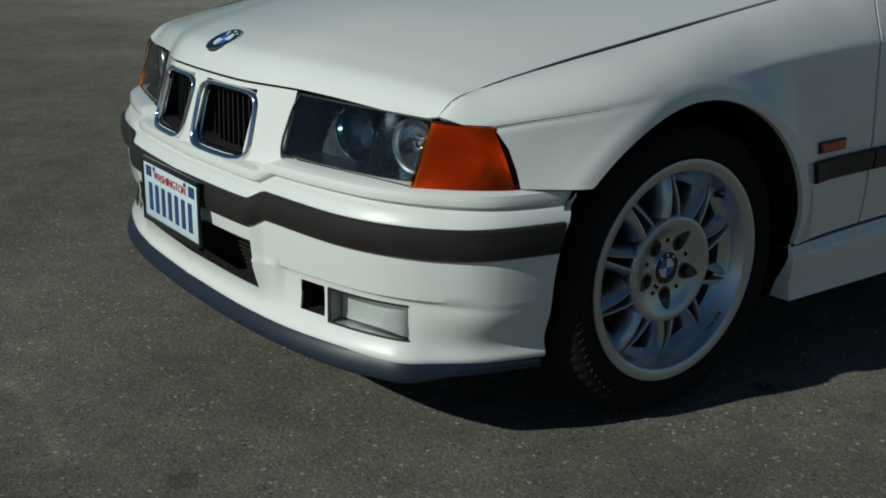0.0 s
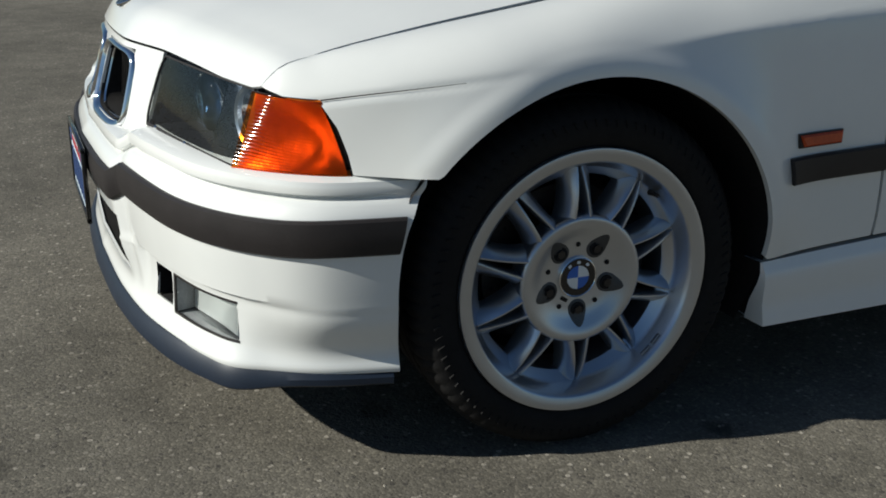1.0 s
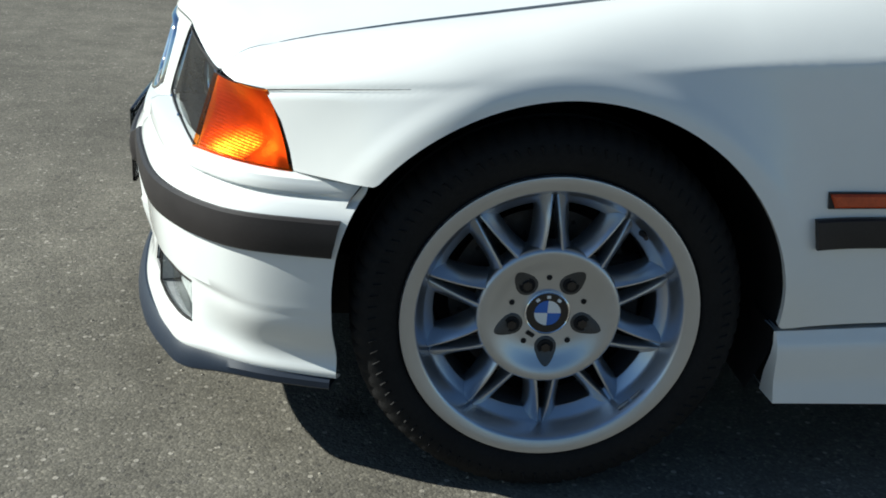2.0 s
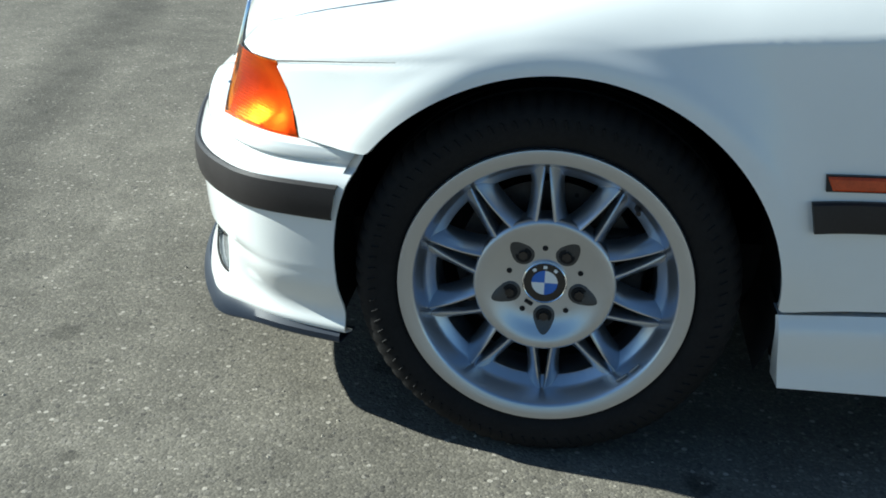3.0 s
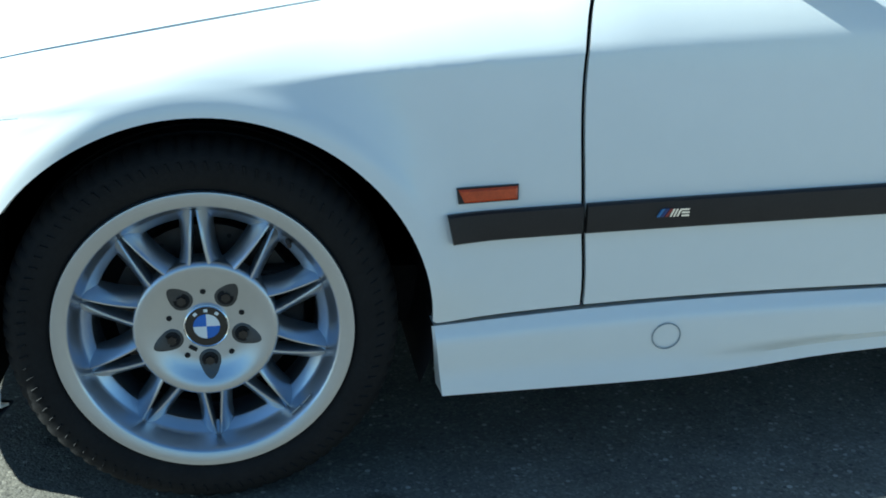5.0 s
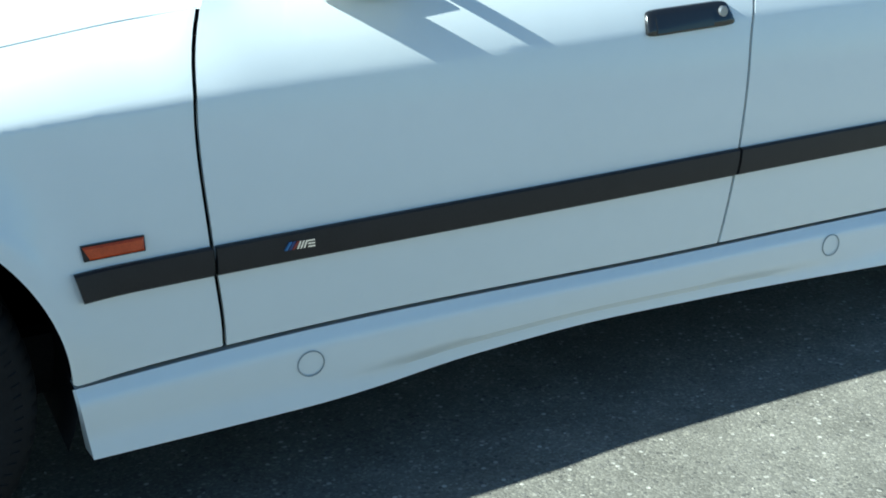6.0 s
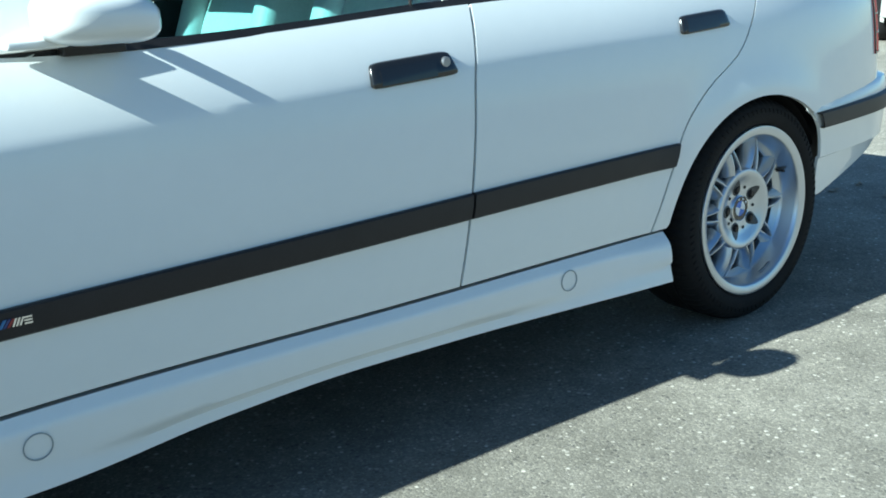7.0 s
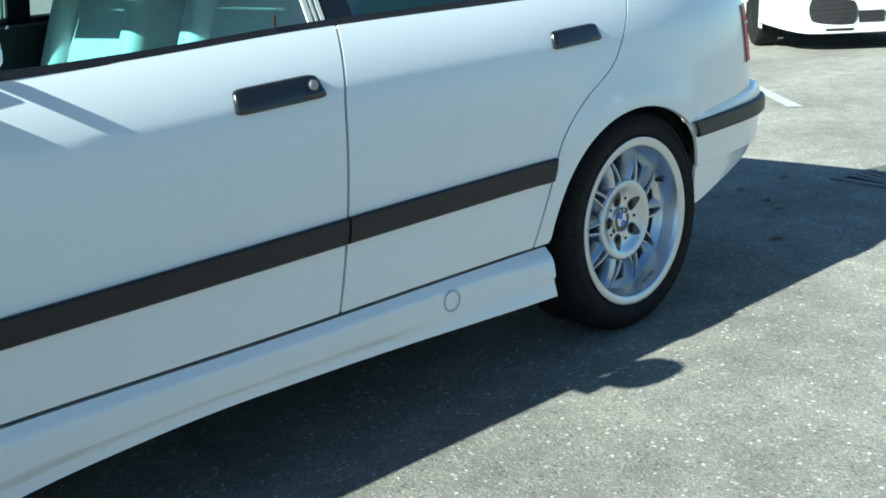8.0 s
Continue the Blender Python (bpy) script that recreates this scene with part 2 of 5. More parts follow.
me.from_pydata(verts, [], faces)
me.materials.append(GRIT)
tagged(new("grit", me), "loose pale grit scattered on asphalt", "grit", kind="stuff")

# ---- the car: shape functions ----
# x runs from nose to tail with the front axle at 0, the near side is at negative y.
crease = spline((-0.5, 0.615), (-0.43, 0.629), (-0.2, 0.66), (0.165, 0.702), (0.39, 0.721), (0.6, 0.735), (0.9, 0.752), (1.4, 0.773), (1.71, 0.789), (2.2, 0.803), (2.7, 0.806), (3.6, 0.80))
belt = spline((0.55, 0.884), (0.70, 0.882), (0.85, 0.874), (1.2, 0.879), (1.65, 0.902), (2.3, 0.919), (2.9, 0.935), (3.6, 0.93))
shut_z = spline((-0.51, 0.637), (-0.48, 0.667), (-0.42, 0.688), (-0.29, 0.718), (-0.08, 0.756), (0.308, 0.819), (0.62, 0.866), (0.8, 0.888))
shut_y = spline((-0.51, 0.690), (-0.3, 0.705), (0.0, 0.715), (0.5, 0.72), (0.8, 0.72))
WHEELBASE, AXLE_Z = 2.70, 0.305
ARCH_F, ARCH_R = (0.004, 0.308, 0.351, 0.347), (2.675, 0.305, 0.365, 0.318)


TAPER = 0.018      # how much narrower each side is at the front wheel than at the rear door


def half_width(x):
    w = 0.854 - TAPER * smooth(1.5, 0.45, x) * smooth(-0.36, 0.10, x)
    if x < -0.12:
        w -= 0.9 * (x + 0.12) ** 2
    if x > 2.6:
        w -= 0.178 * (x - 2.6) ** 3
    if x > 3.30:
        w -= 4.0 * (x - 3.30) ** 3
    return w


def flare(x, z):
    f = 0.0
    for cx, cz, ax, az in (ARCH_F, ARCH_R):
        r = math.hypot((x - cx) / ax, (z - cz) / az)
        if z > cz - 0.1:
            if cx < 1:
                f += (0.019 * math.exp(-((r - 1.0) / 0.20) ** 2) + 0.0028 * smooth(1.14, 1.06, r)) * smooth(cz - 0.1, cz + 0.1, z)
            else:
                f += 0.012 * math.exp(-((r - 1.0) / 0.24) ** 2) * smooth(cz - 0.1, cz + 0.15, z)
    return f


def side_y(x, z):
    """Half width of the body at a point of its side."""
    zc = crease(x)
    w = half_width(x) + flare(x, z)
    zz = min(z, zc)
    y = w - 0.012 * ((zz - 0.53) / 0.2) ** 2
    if x < -0.10:
        y -= 0.0035 * math.exp(-((z - zc) / 0.005) ** 2) * smooth(-0.12, -0.30, x)
    if z > zc:
        xs = min(x, 0.8)
        zs, ys = shut_z(xs), shut_y(xs)
        lean = 0.50 * smooth(-0.05, 0.25, x) + 0.40 * smooth(-0.16, -0.40, x)
        if x > 0.45:
            ys = ys + (0.79 - ys) * smooth(0.45, 0.72, x)
        q = min((z - zc) / max(zs - 0.0012 - zc, 1e-4), 1.0)
        d = y - ys - lean * (zs - zc)
        front = y - lean * (z - zc) - d * (1 - math.sqrt(max(1 - q * q, 0)))
        d2 = z - zc
        back = y - (0.29 - 0.13 * smooth(2.0, 3.0, x)) * d2 - (1.7 - 0.5 * smooth(1.9, 2.9, x)) * d2 * d2
        k = smooth(0.50, 0.70, x)
        y = front * (1 - k) + back * k
    return y


def coons(bottom, top, left, right, nu, nv, side=-1, vpow=None, push=0.0):
    """A body panel between four boundary curves in (x, z), laid on the body side."""
    def fn(u, v):
        b, t, l, r = (np.array(c) for c in (bottom(u), top(u), left(v), right(v)))
        c00, c10, c01, c11 = (np.array(c) for c in (bottom(0), bottom(1), top(0), top(1)))
        p = (1 - v) * b + v * t + (1 - u) * l + u * r - ((1 - u) * (1 - v) * c00 + u * (1 - v) * c10 + (1 - u) * v * c01 + u * v * c11)
        return (p[0], side * (side_y(p[0], p[1]) + push), p[1])
    vs = [vpow(v) for v in span(nv)] if vpow else span(nv)
    return grid(fn, span(nu), vs)


def line(*pts):
    """A polyline by its share of length, 0 to 1."""
    p = np.array(pts, float)
    d = np.concatenate([[0], np.cumsum(np.hypot(*np.diff(p, axis=0).T))])
    d /= d[-1]
    return lambda t: (float(np.interp(t, d, p[:, 0])), float(np.interp(t, d, p[:, 1])))


def arch_arc(arch, a0, a1, n=40):
    cx, cz, ax, az = arch
    return [(cx + ax * math.cos(radians(a0 + (a1 - a0) * i / n)), cz + az * math.sin(radians(a0 + (a1 - a0) * i / n))) for i in range(n + 1)]


gap_f = spline((0.30, 0.6), (0.32, 0.601), (0.49, 0.591), (0.735, 0.589), (0.80, 0.600), (0.85, 0.616), (0.9, 0.640))
gap_b = spline((0.32, 1.643), (0.524, 1.674), (0.66, 1.692), (0.78, 1.708), (0.85, 1.727), (0.93, 1.752))
gap_r = spline((0.33, 2.247), (0.477, 2.305), (0.605, 2.379), (0.676, 2.47), (0.729, 2.570), (0.816, 2.650), (0.93, 2.715))
SILL_TOP = spline((0.3, 0.296), (0.37, 0.300), (0.6, 0.315), (1.64, 0.328), (2.4, 0.332))
G, SHADE_UP = 0.0035, 0.002      # half of a shut line; height of the painted shade strip over the crease

car = thing("sedan", "white four-door sports sedan with black side trim and silver wheels", "car")


def shell(name, side, bm, label=""):
    return part(name, bm, PAINT, car, label, thick=0.012, angle=50)


for SIDE in (-1, 1):
    # front fender
    arc = arch_arc(ARCH_F, 142.6, 2)
    bottom = line((-0.392, 0.520), (-0.33, 0.519), *arc, (0.355, 0.306), (0.357, SILL_TOP(0.37) + 0.004), (gap_f(0.322) - G, SILL_TOP(0.6) + 0.004))
    top = line(*[(x, shut_z(x) - 0.001) for x in [-0.503, -0.495, -0.487, -0.478, -0.465, -0.45] + span(30, -0.43, gap_f(0.85) - G)])
    left = line((-0.392, 0.520), (-0.398, 0.55), (-0.411, 0.59), (-0.434, 0.628), (-0.470, 0.629), (-0.503, shut_z(-0.503) - 0.001))
    right = line(*[(gap_f(z) - G, z) for z in span(20, SILL_TOP(0.6) + 0.004, shut_z(0.60) - 0.001)])
    shell("front_fender", SIDE, coons(bottom, top, left, right, 130, 60, SIDE, vpow=lambda v: math.sin(v * math.pi / 2) ** 0.8))
    # crease shade painted as a dark strip back from the indicator's upper corner
    bm = grid(lambda u, v, SIDE=SIDE: (-0.432 + 0.20 * u, SIDE * (side_y(-0.432 + 0.20 * u, crease(-0.432 + 0.20 * u) + SHADE_UP) + 0.0028), crease(-0.432 + 0.20 * u) + SHADE_UP + (0.0022 - 0.0016 * u) * (v - 0.5)), span(30), [0, 1])
    part("fender_groove", bm, TRIM, car, "narrow dark strip painted as the shade of the crease", inside=(0, 0, 0.6))
    # doors
    for nm, gl, gr in (("front_door", gap_f, gap_b), ("rear_door", gap_b, gap_r)):
        x0, x1 = gl(0.33) + G, gr(0.335) - G
        bot = line(*[(x, SILL_TOP(x) + 0.004) for x in span(12, x0, x1)])
        tp = line(*[(x, belt(x)) for x in span(12, gl(0.9) + G, gr(0.92) - G)])
        lf = line(*[(gl(z) + G, z) for z in span(24, bot(0)[1], tp(0)[1])])
        rg = line(*[(gr(z) - G, z) for z in span(24, bot(1)[1], tp(1)[1])])
        shell(nm, SIDE, coons(bot, tp, lf, rg, 50, 64, SIDE))
    # rear quarter panel
    arc = arch_arc(ARCH_R, 176, 50)
    bot = line((2.303, 0.336), *arc[1:], (2.945, 0.563), (3.40, 0.592), (3.56, 0.595))
    edge = [(gap_r(z) + G, z) for z in span(24, SILL_TOP(2.26) + 0.004, belt(2.71))]
    tp = line(*edge, *[(x, belt(x)) for x in span(20, edge[-1][0] + 0.02, 3.50)])
    lf = line((2.303, 0.336), edge[0])
    rg = line((3.56, 0.595), (3.53, 0.75), (3.50, belt(3.5)))
    shell("quarter_panel", SIDE, coons(bot, tp, lf, rg, 140, 36, SIDE))

# ---- the car: shell, continued ----
def edge_x(y):
    """Plan of the nose at the bonnet's front edge."""
    return -0.616 + 0.11 * (abs(y) / 0.69) ** 2 - 0.028 * smooth(0.36, 0.16, abs(y))


def nose_x(y, z):
    return edge_x(y) - 0.034 * (0.632 - z) / 0.112


def bonnet(d, w):
    x = -0.506 + d
    ye = shut_y(x) + max(side_y(x, shut_z(min(x, 0.8)) - 0.0012) - shut_y(x), 0) * smooth(0.44, 0.50, x) * smooth(0.74, 0.61, x)
    y = w * (ye - 0.0020)
    crown = (0.028 * (1 - math.exp(-d / 0.035)) + 0.006 + 0.018 * smooth(0.0, 0.40, d)) * (1 - w * w)
    ridge = 0.003 * math.exp(-((abs(w) - 0.52) / 0.16) ** 2) * smooth(0.02, 0.35, d)
    xe = edge_x(y) + 0.003 + d
    return (xe, y, shut_z(x + 0.004 + (xe - x - 0.004) * w ** 8) + crown + ridge - 0.0012 * w ** 8)


part("bonnet", grid(bonnet, [0, 0.004, 0.01, 0.018, 0.028, 0.04, 0.055, 0.075, 0.1] + span(36, 0.13, 1.24), span(60, -1, 1)), PAINT, car, thick=0.004, angle=50)

roof_z = spline((1.28, 1.292), (1.5, 1.335), (1.9, 1.345), (2.3, 1.315), (2.42, 1.285))


def cabin_y(x, z):
    """Half width of the glasshouse."""
    b = side_y(max(x, 0.76), belt(max(x, 0.76))) - 0.012
    q = (z - 0.90) / 0.40
    return b + (0.575 - b) * (0.78 * q + 0.22 * q * q)


def cabin_panel(name, pts_bottom, pts_top, mat, side, nu=16, nv=10, push=0.0, label="", thick=0.02):
    lo, hi = line(*pts_bottom), line(*pts_top)

    def fn(u, v):
        a, b = lo(u), hi(u)
        x, z = a[0] + (b[0] - a[0]) * v, a[1] + (b[1] - a[1]) * v
        return (x, side * (cabin_y(x, z) + push), z)
    return part(name, grid(fn, span(nu), span(nv)), mat, car, label, thick=thick)


for SIDE in (-1, 1):
    cabin_panel("windscreen_pillar", [(0.63, 0.878), (0.84, 0.872)], [(1.27, 1.285), (1.35, 1.270)], PAINT, SIDE, 6, 20)
    cabin_panel("roof_rail", [(1.32, 1.262), (1.7, 1.278), (2.1, 1.272), (2.38, 1.235)], [(1.27, 1.292), (1.6, 1.318), (2.1, 1.318), (2.44, 1.275)], PAINT, SIDE, 24, 4)
    cabin_panel("rear_pillar", [(2.56, 0.932), (3.06, 0.945)], [(2.34, 1.255), (2.46, 1.272)], PAINT, SIDE, 8, 16)
    cabin_panel("belt_moulding", [(x, belt(x) - 0.002) for x in span(12, 0.89, 2.58)], [(x, belt(x) + 0.013) for x in span(12, 0.89, 2.58)], TRIM, SIDE, 30, 2, push=0.005, label="black rubber window sill strip", thick=0.02)
    cabin_panel("centre_pillar", [(1.735, 0.906), (1.805, 0.909)], [(1.715, 1.270), (1.775, 1.272)], GLOSS, SIDE, 4, 12, push=0.002)
    cabin_panel("front_window_frame", [(0.83, 0.886), (0.90, 0.889)], [(1.30, 1.262), (1.345, 1.262)], TRIM, SIDE, 4, 16, push=0.003)
    if SIDE > 0:
        cabin_panel("front_door_glass", [(0.86, 0.886), (1.74, 0.907)], [(1.33, 1.264), (1.72, 1.272)], GLASS, SIDE, 14, 12, push=-0.006, label="green-tinted window glass", thick=0)
    cabin_panel("rear_door_glass", [(1.802, 0.909), (2.58, 0.932)], [(1.772, 1.272), (2.36, 1.245)], GLASS, SIDE, 14, 12, push=-0.006, label="green-tinted window glass", thick=0)


def wind(u, v):
    w = -1 + 2 * u
    x = 0.655 + 0.085 * w * w + (1.285 - 0.655 + 0.02 * w * w - 0.085 * w * w) * v
    z = 0.885 - 0.015 * w * w + (1.300 - 0.885) * v - 0.008 * w * w * v + 0.03 * math.sin(math.pi * v)
    return (x, w * (0.725 + (0.575 - 0.725) * v), z)


def roof(u, v):
    w, x = -1 + 2 * u, 1.275 + (2.44 - 1.275) * v
    return (x + 0.02 * w * w * (1 - 2 * v), w * 0.580, roof_z(x) - 0.004 + 0.018 * (1 - w * w) - 0.018 * w ** 6)


def back_glass(u, v):
    w = -1 + 2 * u
    return (2.43 + 0.60 * v - 0.03 * w * w, w * (0.575 + 0.10 * v), 1.30 - 0.345 * v - 0.012 * w * w + 0.02 * math.sin(math.pi * v))


def boot(u, v):
    w, x = -1 + 2 * u, 3.0 + 0.54 * v
    hw = side_y(x, belt(x)) - 0.004
    return (x - 0.03 * w * w * (1 - v), w * hw, belt(x) + 0.018 * (1 - w ** 2) - 0.012 * v ** 3)


def tail_sheet(u, v):
    w = -1 + 2 * u
    hw = half_width(3.5) - 0.05
    return (3.545 + 0.02 * (1 - v) + 0.03 * (1 - w * w), w * hw, 0.59 + (belt(3.5) - 0.015 - 0.59) * v)


part("windscreen", grid(wind, span(20), span(12)), SCREEN, car, "green-tinted windscreen glass")
part("roof", grid(roof, span(24), span(24)), PAINT, car, thick=0.02)
part("rear_window", grid(back_glass, span(16), span(10)), GLASS, car, "green-tinted rear window glass")
part("boot_lid", grid(boot, span(20), span(14)), PAINT, car, thick=0.012)
part("rear_panel", grid(tail_sheet, span(20), span(10)), PAINT, car, thick=0.012)

# underbody, arch liners and dark sheets behind the gaps
# boxes under and behind the bumper are added to stop light leaking through
for nm, dims in (("underbody", (-0.50, 3.45, -0.56, 0.56, 0.19, 0.30)), ("floor_pan", (0.40, 2.28, -0.74, 0.74, 0.20, 0.295)), ("engine_bay", (-0.42, 0.62, -0.50, 0.50, 0.30, 0.58)), ("under_tray", (-0.62, -0.36, -0.60, 0.60, 0.165, 0.19)), ("lip_tray", (-0.53, -0.36, -0.70, 0.70, 0.172, 0.183)), ("nose_block", (-0.43, -0.36, -0.73, 0.73, 0.22, 0.595)), ("boot_floor", (3.02, 3.50, -0.62, 0.62, 0.30, 0.58))):
    part(nm, box(*dims), DARK, car, "black painted under structure, in part added to stop light leaks", flat=True)
for SIDE in (-1, 1):
    for nm, (cx, cz, ax, az) in (("front_arch_liner", ARCH_F), ("rear_arch_liner", ARCH_R)):
        def liner(u, v, cx=cx, cz=cz, ax=ax, az=az, SIDE=SIDE):
            a = radians(-22 + 221 * u) if cx < 1 else radians(24 + 168 * u)
            x, z = cx + (ax + 0.012) * math.cos(a), cz + (az + 0.012) * math.sin(a)
            y0 = side_y(x, z) - (0.016 if x < 2.8 else 0.060)
            return (x, SIDE * (y0 + (0.50 - y0) * v), z)
        bm = grid(liner, span(40), [0, 0.2, 0.5, 1.0])
        bmesh.ops.contextual_create(bm, geom=[v for v in bm.verts if abs(abs(v.co.y) - 0.50) < 1e-4])
        part(nm, bm, DARK, car, "black plastic wheel arch liner")

    # dark sheets added behind the shut lines so the gaps read as shade
    def inner(u, v, SIDE=SIDE):
        x = 0.40 + 1.84 * u
        z = 0.29 + (min(belt(x) - 0.02, shut_z(min(x, 0.8)) - 0.045 + 0.2 * smooth(0.66, 0.72, x)) - 0.29) * v
        return (x, SIDE * (side_y(x, z) - 0.035), z)
    part("inner_side", grid(inner, span(40), span(10)), DARK, car, "dark sheet added behind the shut lines for their shade")
    part("inner_fender", grid(lambda u, v, SIDE=SIDE: (-0.44 + 1.08 * u, SIDE * (0.60 + 0.10 * v), shut_z(-0.44 + 1.08 * u) - 0.035), span(20), [0, 1]), DARK, car, "dark sheet added behind the bonnet gap for its shade")

# side skirts
skirt_z = spline((0.37, 0.170), (0.70, 0.177), (0.88, 0.184), (1.10, 0.202), (1.30, 0.213), (1.60, 0.212), (2.30, 0.205))
skirt_y = spline((0.37, 0.826), (0.75, 0.832), (1.10, 0.838), (1.5, 0.842), (2.0, 0.850), (2.30, 0.864))


def skirt(x, v, side):
    zt, zb = SILL_TOP(x) - 0.005, skirt_z(x)
    yt, yb = 0.838 - TAPER * smooth(1.5, 0.45, x), skirt_y(x) - 0.012 * smooth(1.5, 0.45, x)
    z = zt + (zb - zt) * min(v, 1)
    bow = 0.013 * smooth(-0.06, 0.24, v) * (1 - 0.75 * smooth(0.2, 1.0, v)) + 0.010 * smooth(2.10, 2.30, x) * math.sin(math.pi * min(v, 1)) * (1 if v < 0.6 else 0.4)
    fold = -0.022 * smooth(0.72, 1.05, x) * smooth(2.2, 1.5, x) * smooth(0.64, 0.84, v)
    y = yt + (yb - yt) * min(v, 1) + bow + fold + 0.008 * smooth(0.62, 1.0, v)
    if v > 1:
        y -= (v - 1) * 0.10
        z = zb + 0.004 * (v - 1)
    if v < 0:
        y, z = y + v * 0.5, zt + v * 0.04
    return (x - 0.014 * smooth(0.6, 0.37, x) * (1 - min(max(v, 0), 1)), side * y, z)


for SIDE in (-1, 1):
    xs = [0.372] + span(60, 0.376, 2.298) + [2.302]
    vs = [-0.1, 0, 0.03, 0.07, 0.11, 0.15, 0.2, 0.25, 0.3, 0.45, 0.58, 0.66, 0.74, 0.82, 0.9, 0.95, 0.98, 1.0, 1.05, 2.0]
    bm = grid(lambda x, v: skirt(x, v, SIDE), xs, vs)
    bm.verts.ensure_lookup_table()
    ring = bm.verts[len(vs) * (len(xs) - 1):len(vs) * len(xs)]
    inn = [bm.verts.new((v.co.x, SIDE * 0.775, v.co.z)) for v in ring]
    for i in range(len(ring) - 1):
        bm.faces.new((ring[i], ring[i + 1], inn[i + 1], inn[i]))
    sk = part("side_skirt", bm, PAINT, car, angle=35)

    # skirt end closed by a dark sheet, painting the shade inside the arch
    def plug(v, q):
        p = Vector(skirt(xs[0] + 0.003, v, SIDE))
        return (p.x, p.y + (SIDE * 0.70 - p.y) * q, p.z)
    part("skirt_plug", grid(plug, vs, [0, 1]), DARK, sk, "black sheet painted for the shade at the skirt end", flat=True)
    part("skirt_lug", grid(lambda v, q: (skirt(xs[0], v, SIDE)[0] - 0.004 * q, skirt(xs[0], v, SIDE)[1] - SIDE * 0.05 * q * v, skirt(xs[0], v, SIDE)[2]), span(6), [0, 1]), PAINT, sk, thick=0.002)
    for jx, jv in ((0.746, 0.42), (1.957, 0.40)):
        p, q, r = (Vector(skirt(jx + a, jv + b, SIDE)) for a, b in ((0, 0), (0.01, 0), (0, -0.1)))
        nrm = (q - p).cross(r - p).normalized()
        if nrm.y * SIDE < 0:
            nrm = -nrm
        rot3 = nrm.to_track_quat('-Y', 'Z').to_matrix().to_4x4()
        bm = lathe([(0.0228, 0.0), (0.0234, -0.0014), (0.0244, -0.0014), (0.0250, 0.0)], 40)
        bmesh.ops.transform(bm, matrix=Matrix.Translation(p + nrm * 0.0012) @ rot3, verts=bm.verts)
        part("jack_cover", bm, pbr("seam_grey", (0.30, 0.32, 0.33), 0.6, var=0.1) if "seam_grey" not in bpy.data.materials else bpy.data.materials["seam_grey"], sk, "round jacking point cover")

# side mouldings
trim_top = spline((0.37, 0.490), (0.60, 0.4975), (1.67, 0.530), (2.36, 0.546))
trim_h = spline((0.37, 0.048), (0.60, 0.049), (1.67, 0.054), (2.36, 0.055))


def moulding(x0, x1, side, slant0=0.010, slant1=-0.012):
    prof = [(0.0, -0.004), (0.0, 0.007), (0.06, 0.0115), (0.5, 0.013), (0.94, 0.0115), (1.0, 0.007), (1.0, -0.004)]
    bm = bmesh.new()
    rows = []
    for u in span(40):
        row = []
        for k, (v, o) in enumerate(prof):
            x = x0 + slant0 * v + (x1 + slant1 * v - x0 - slant0 * v) * u
            z = trim_top(x) - trim_h(x) * v
            row.append(bm.verts.new((x, side * (side_y(x, z) + o), z)))
        rows.append(row)
    for a, b in zip(rows, rows[1:]):
        for k in range(len(prof) - 1):
            bm.faces.new((a[k], b[k], b[k + 1], a[k + 1]))
    bm.faces.new(rows[0])
    bm.faces.new(rows[-1])
    return bm


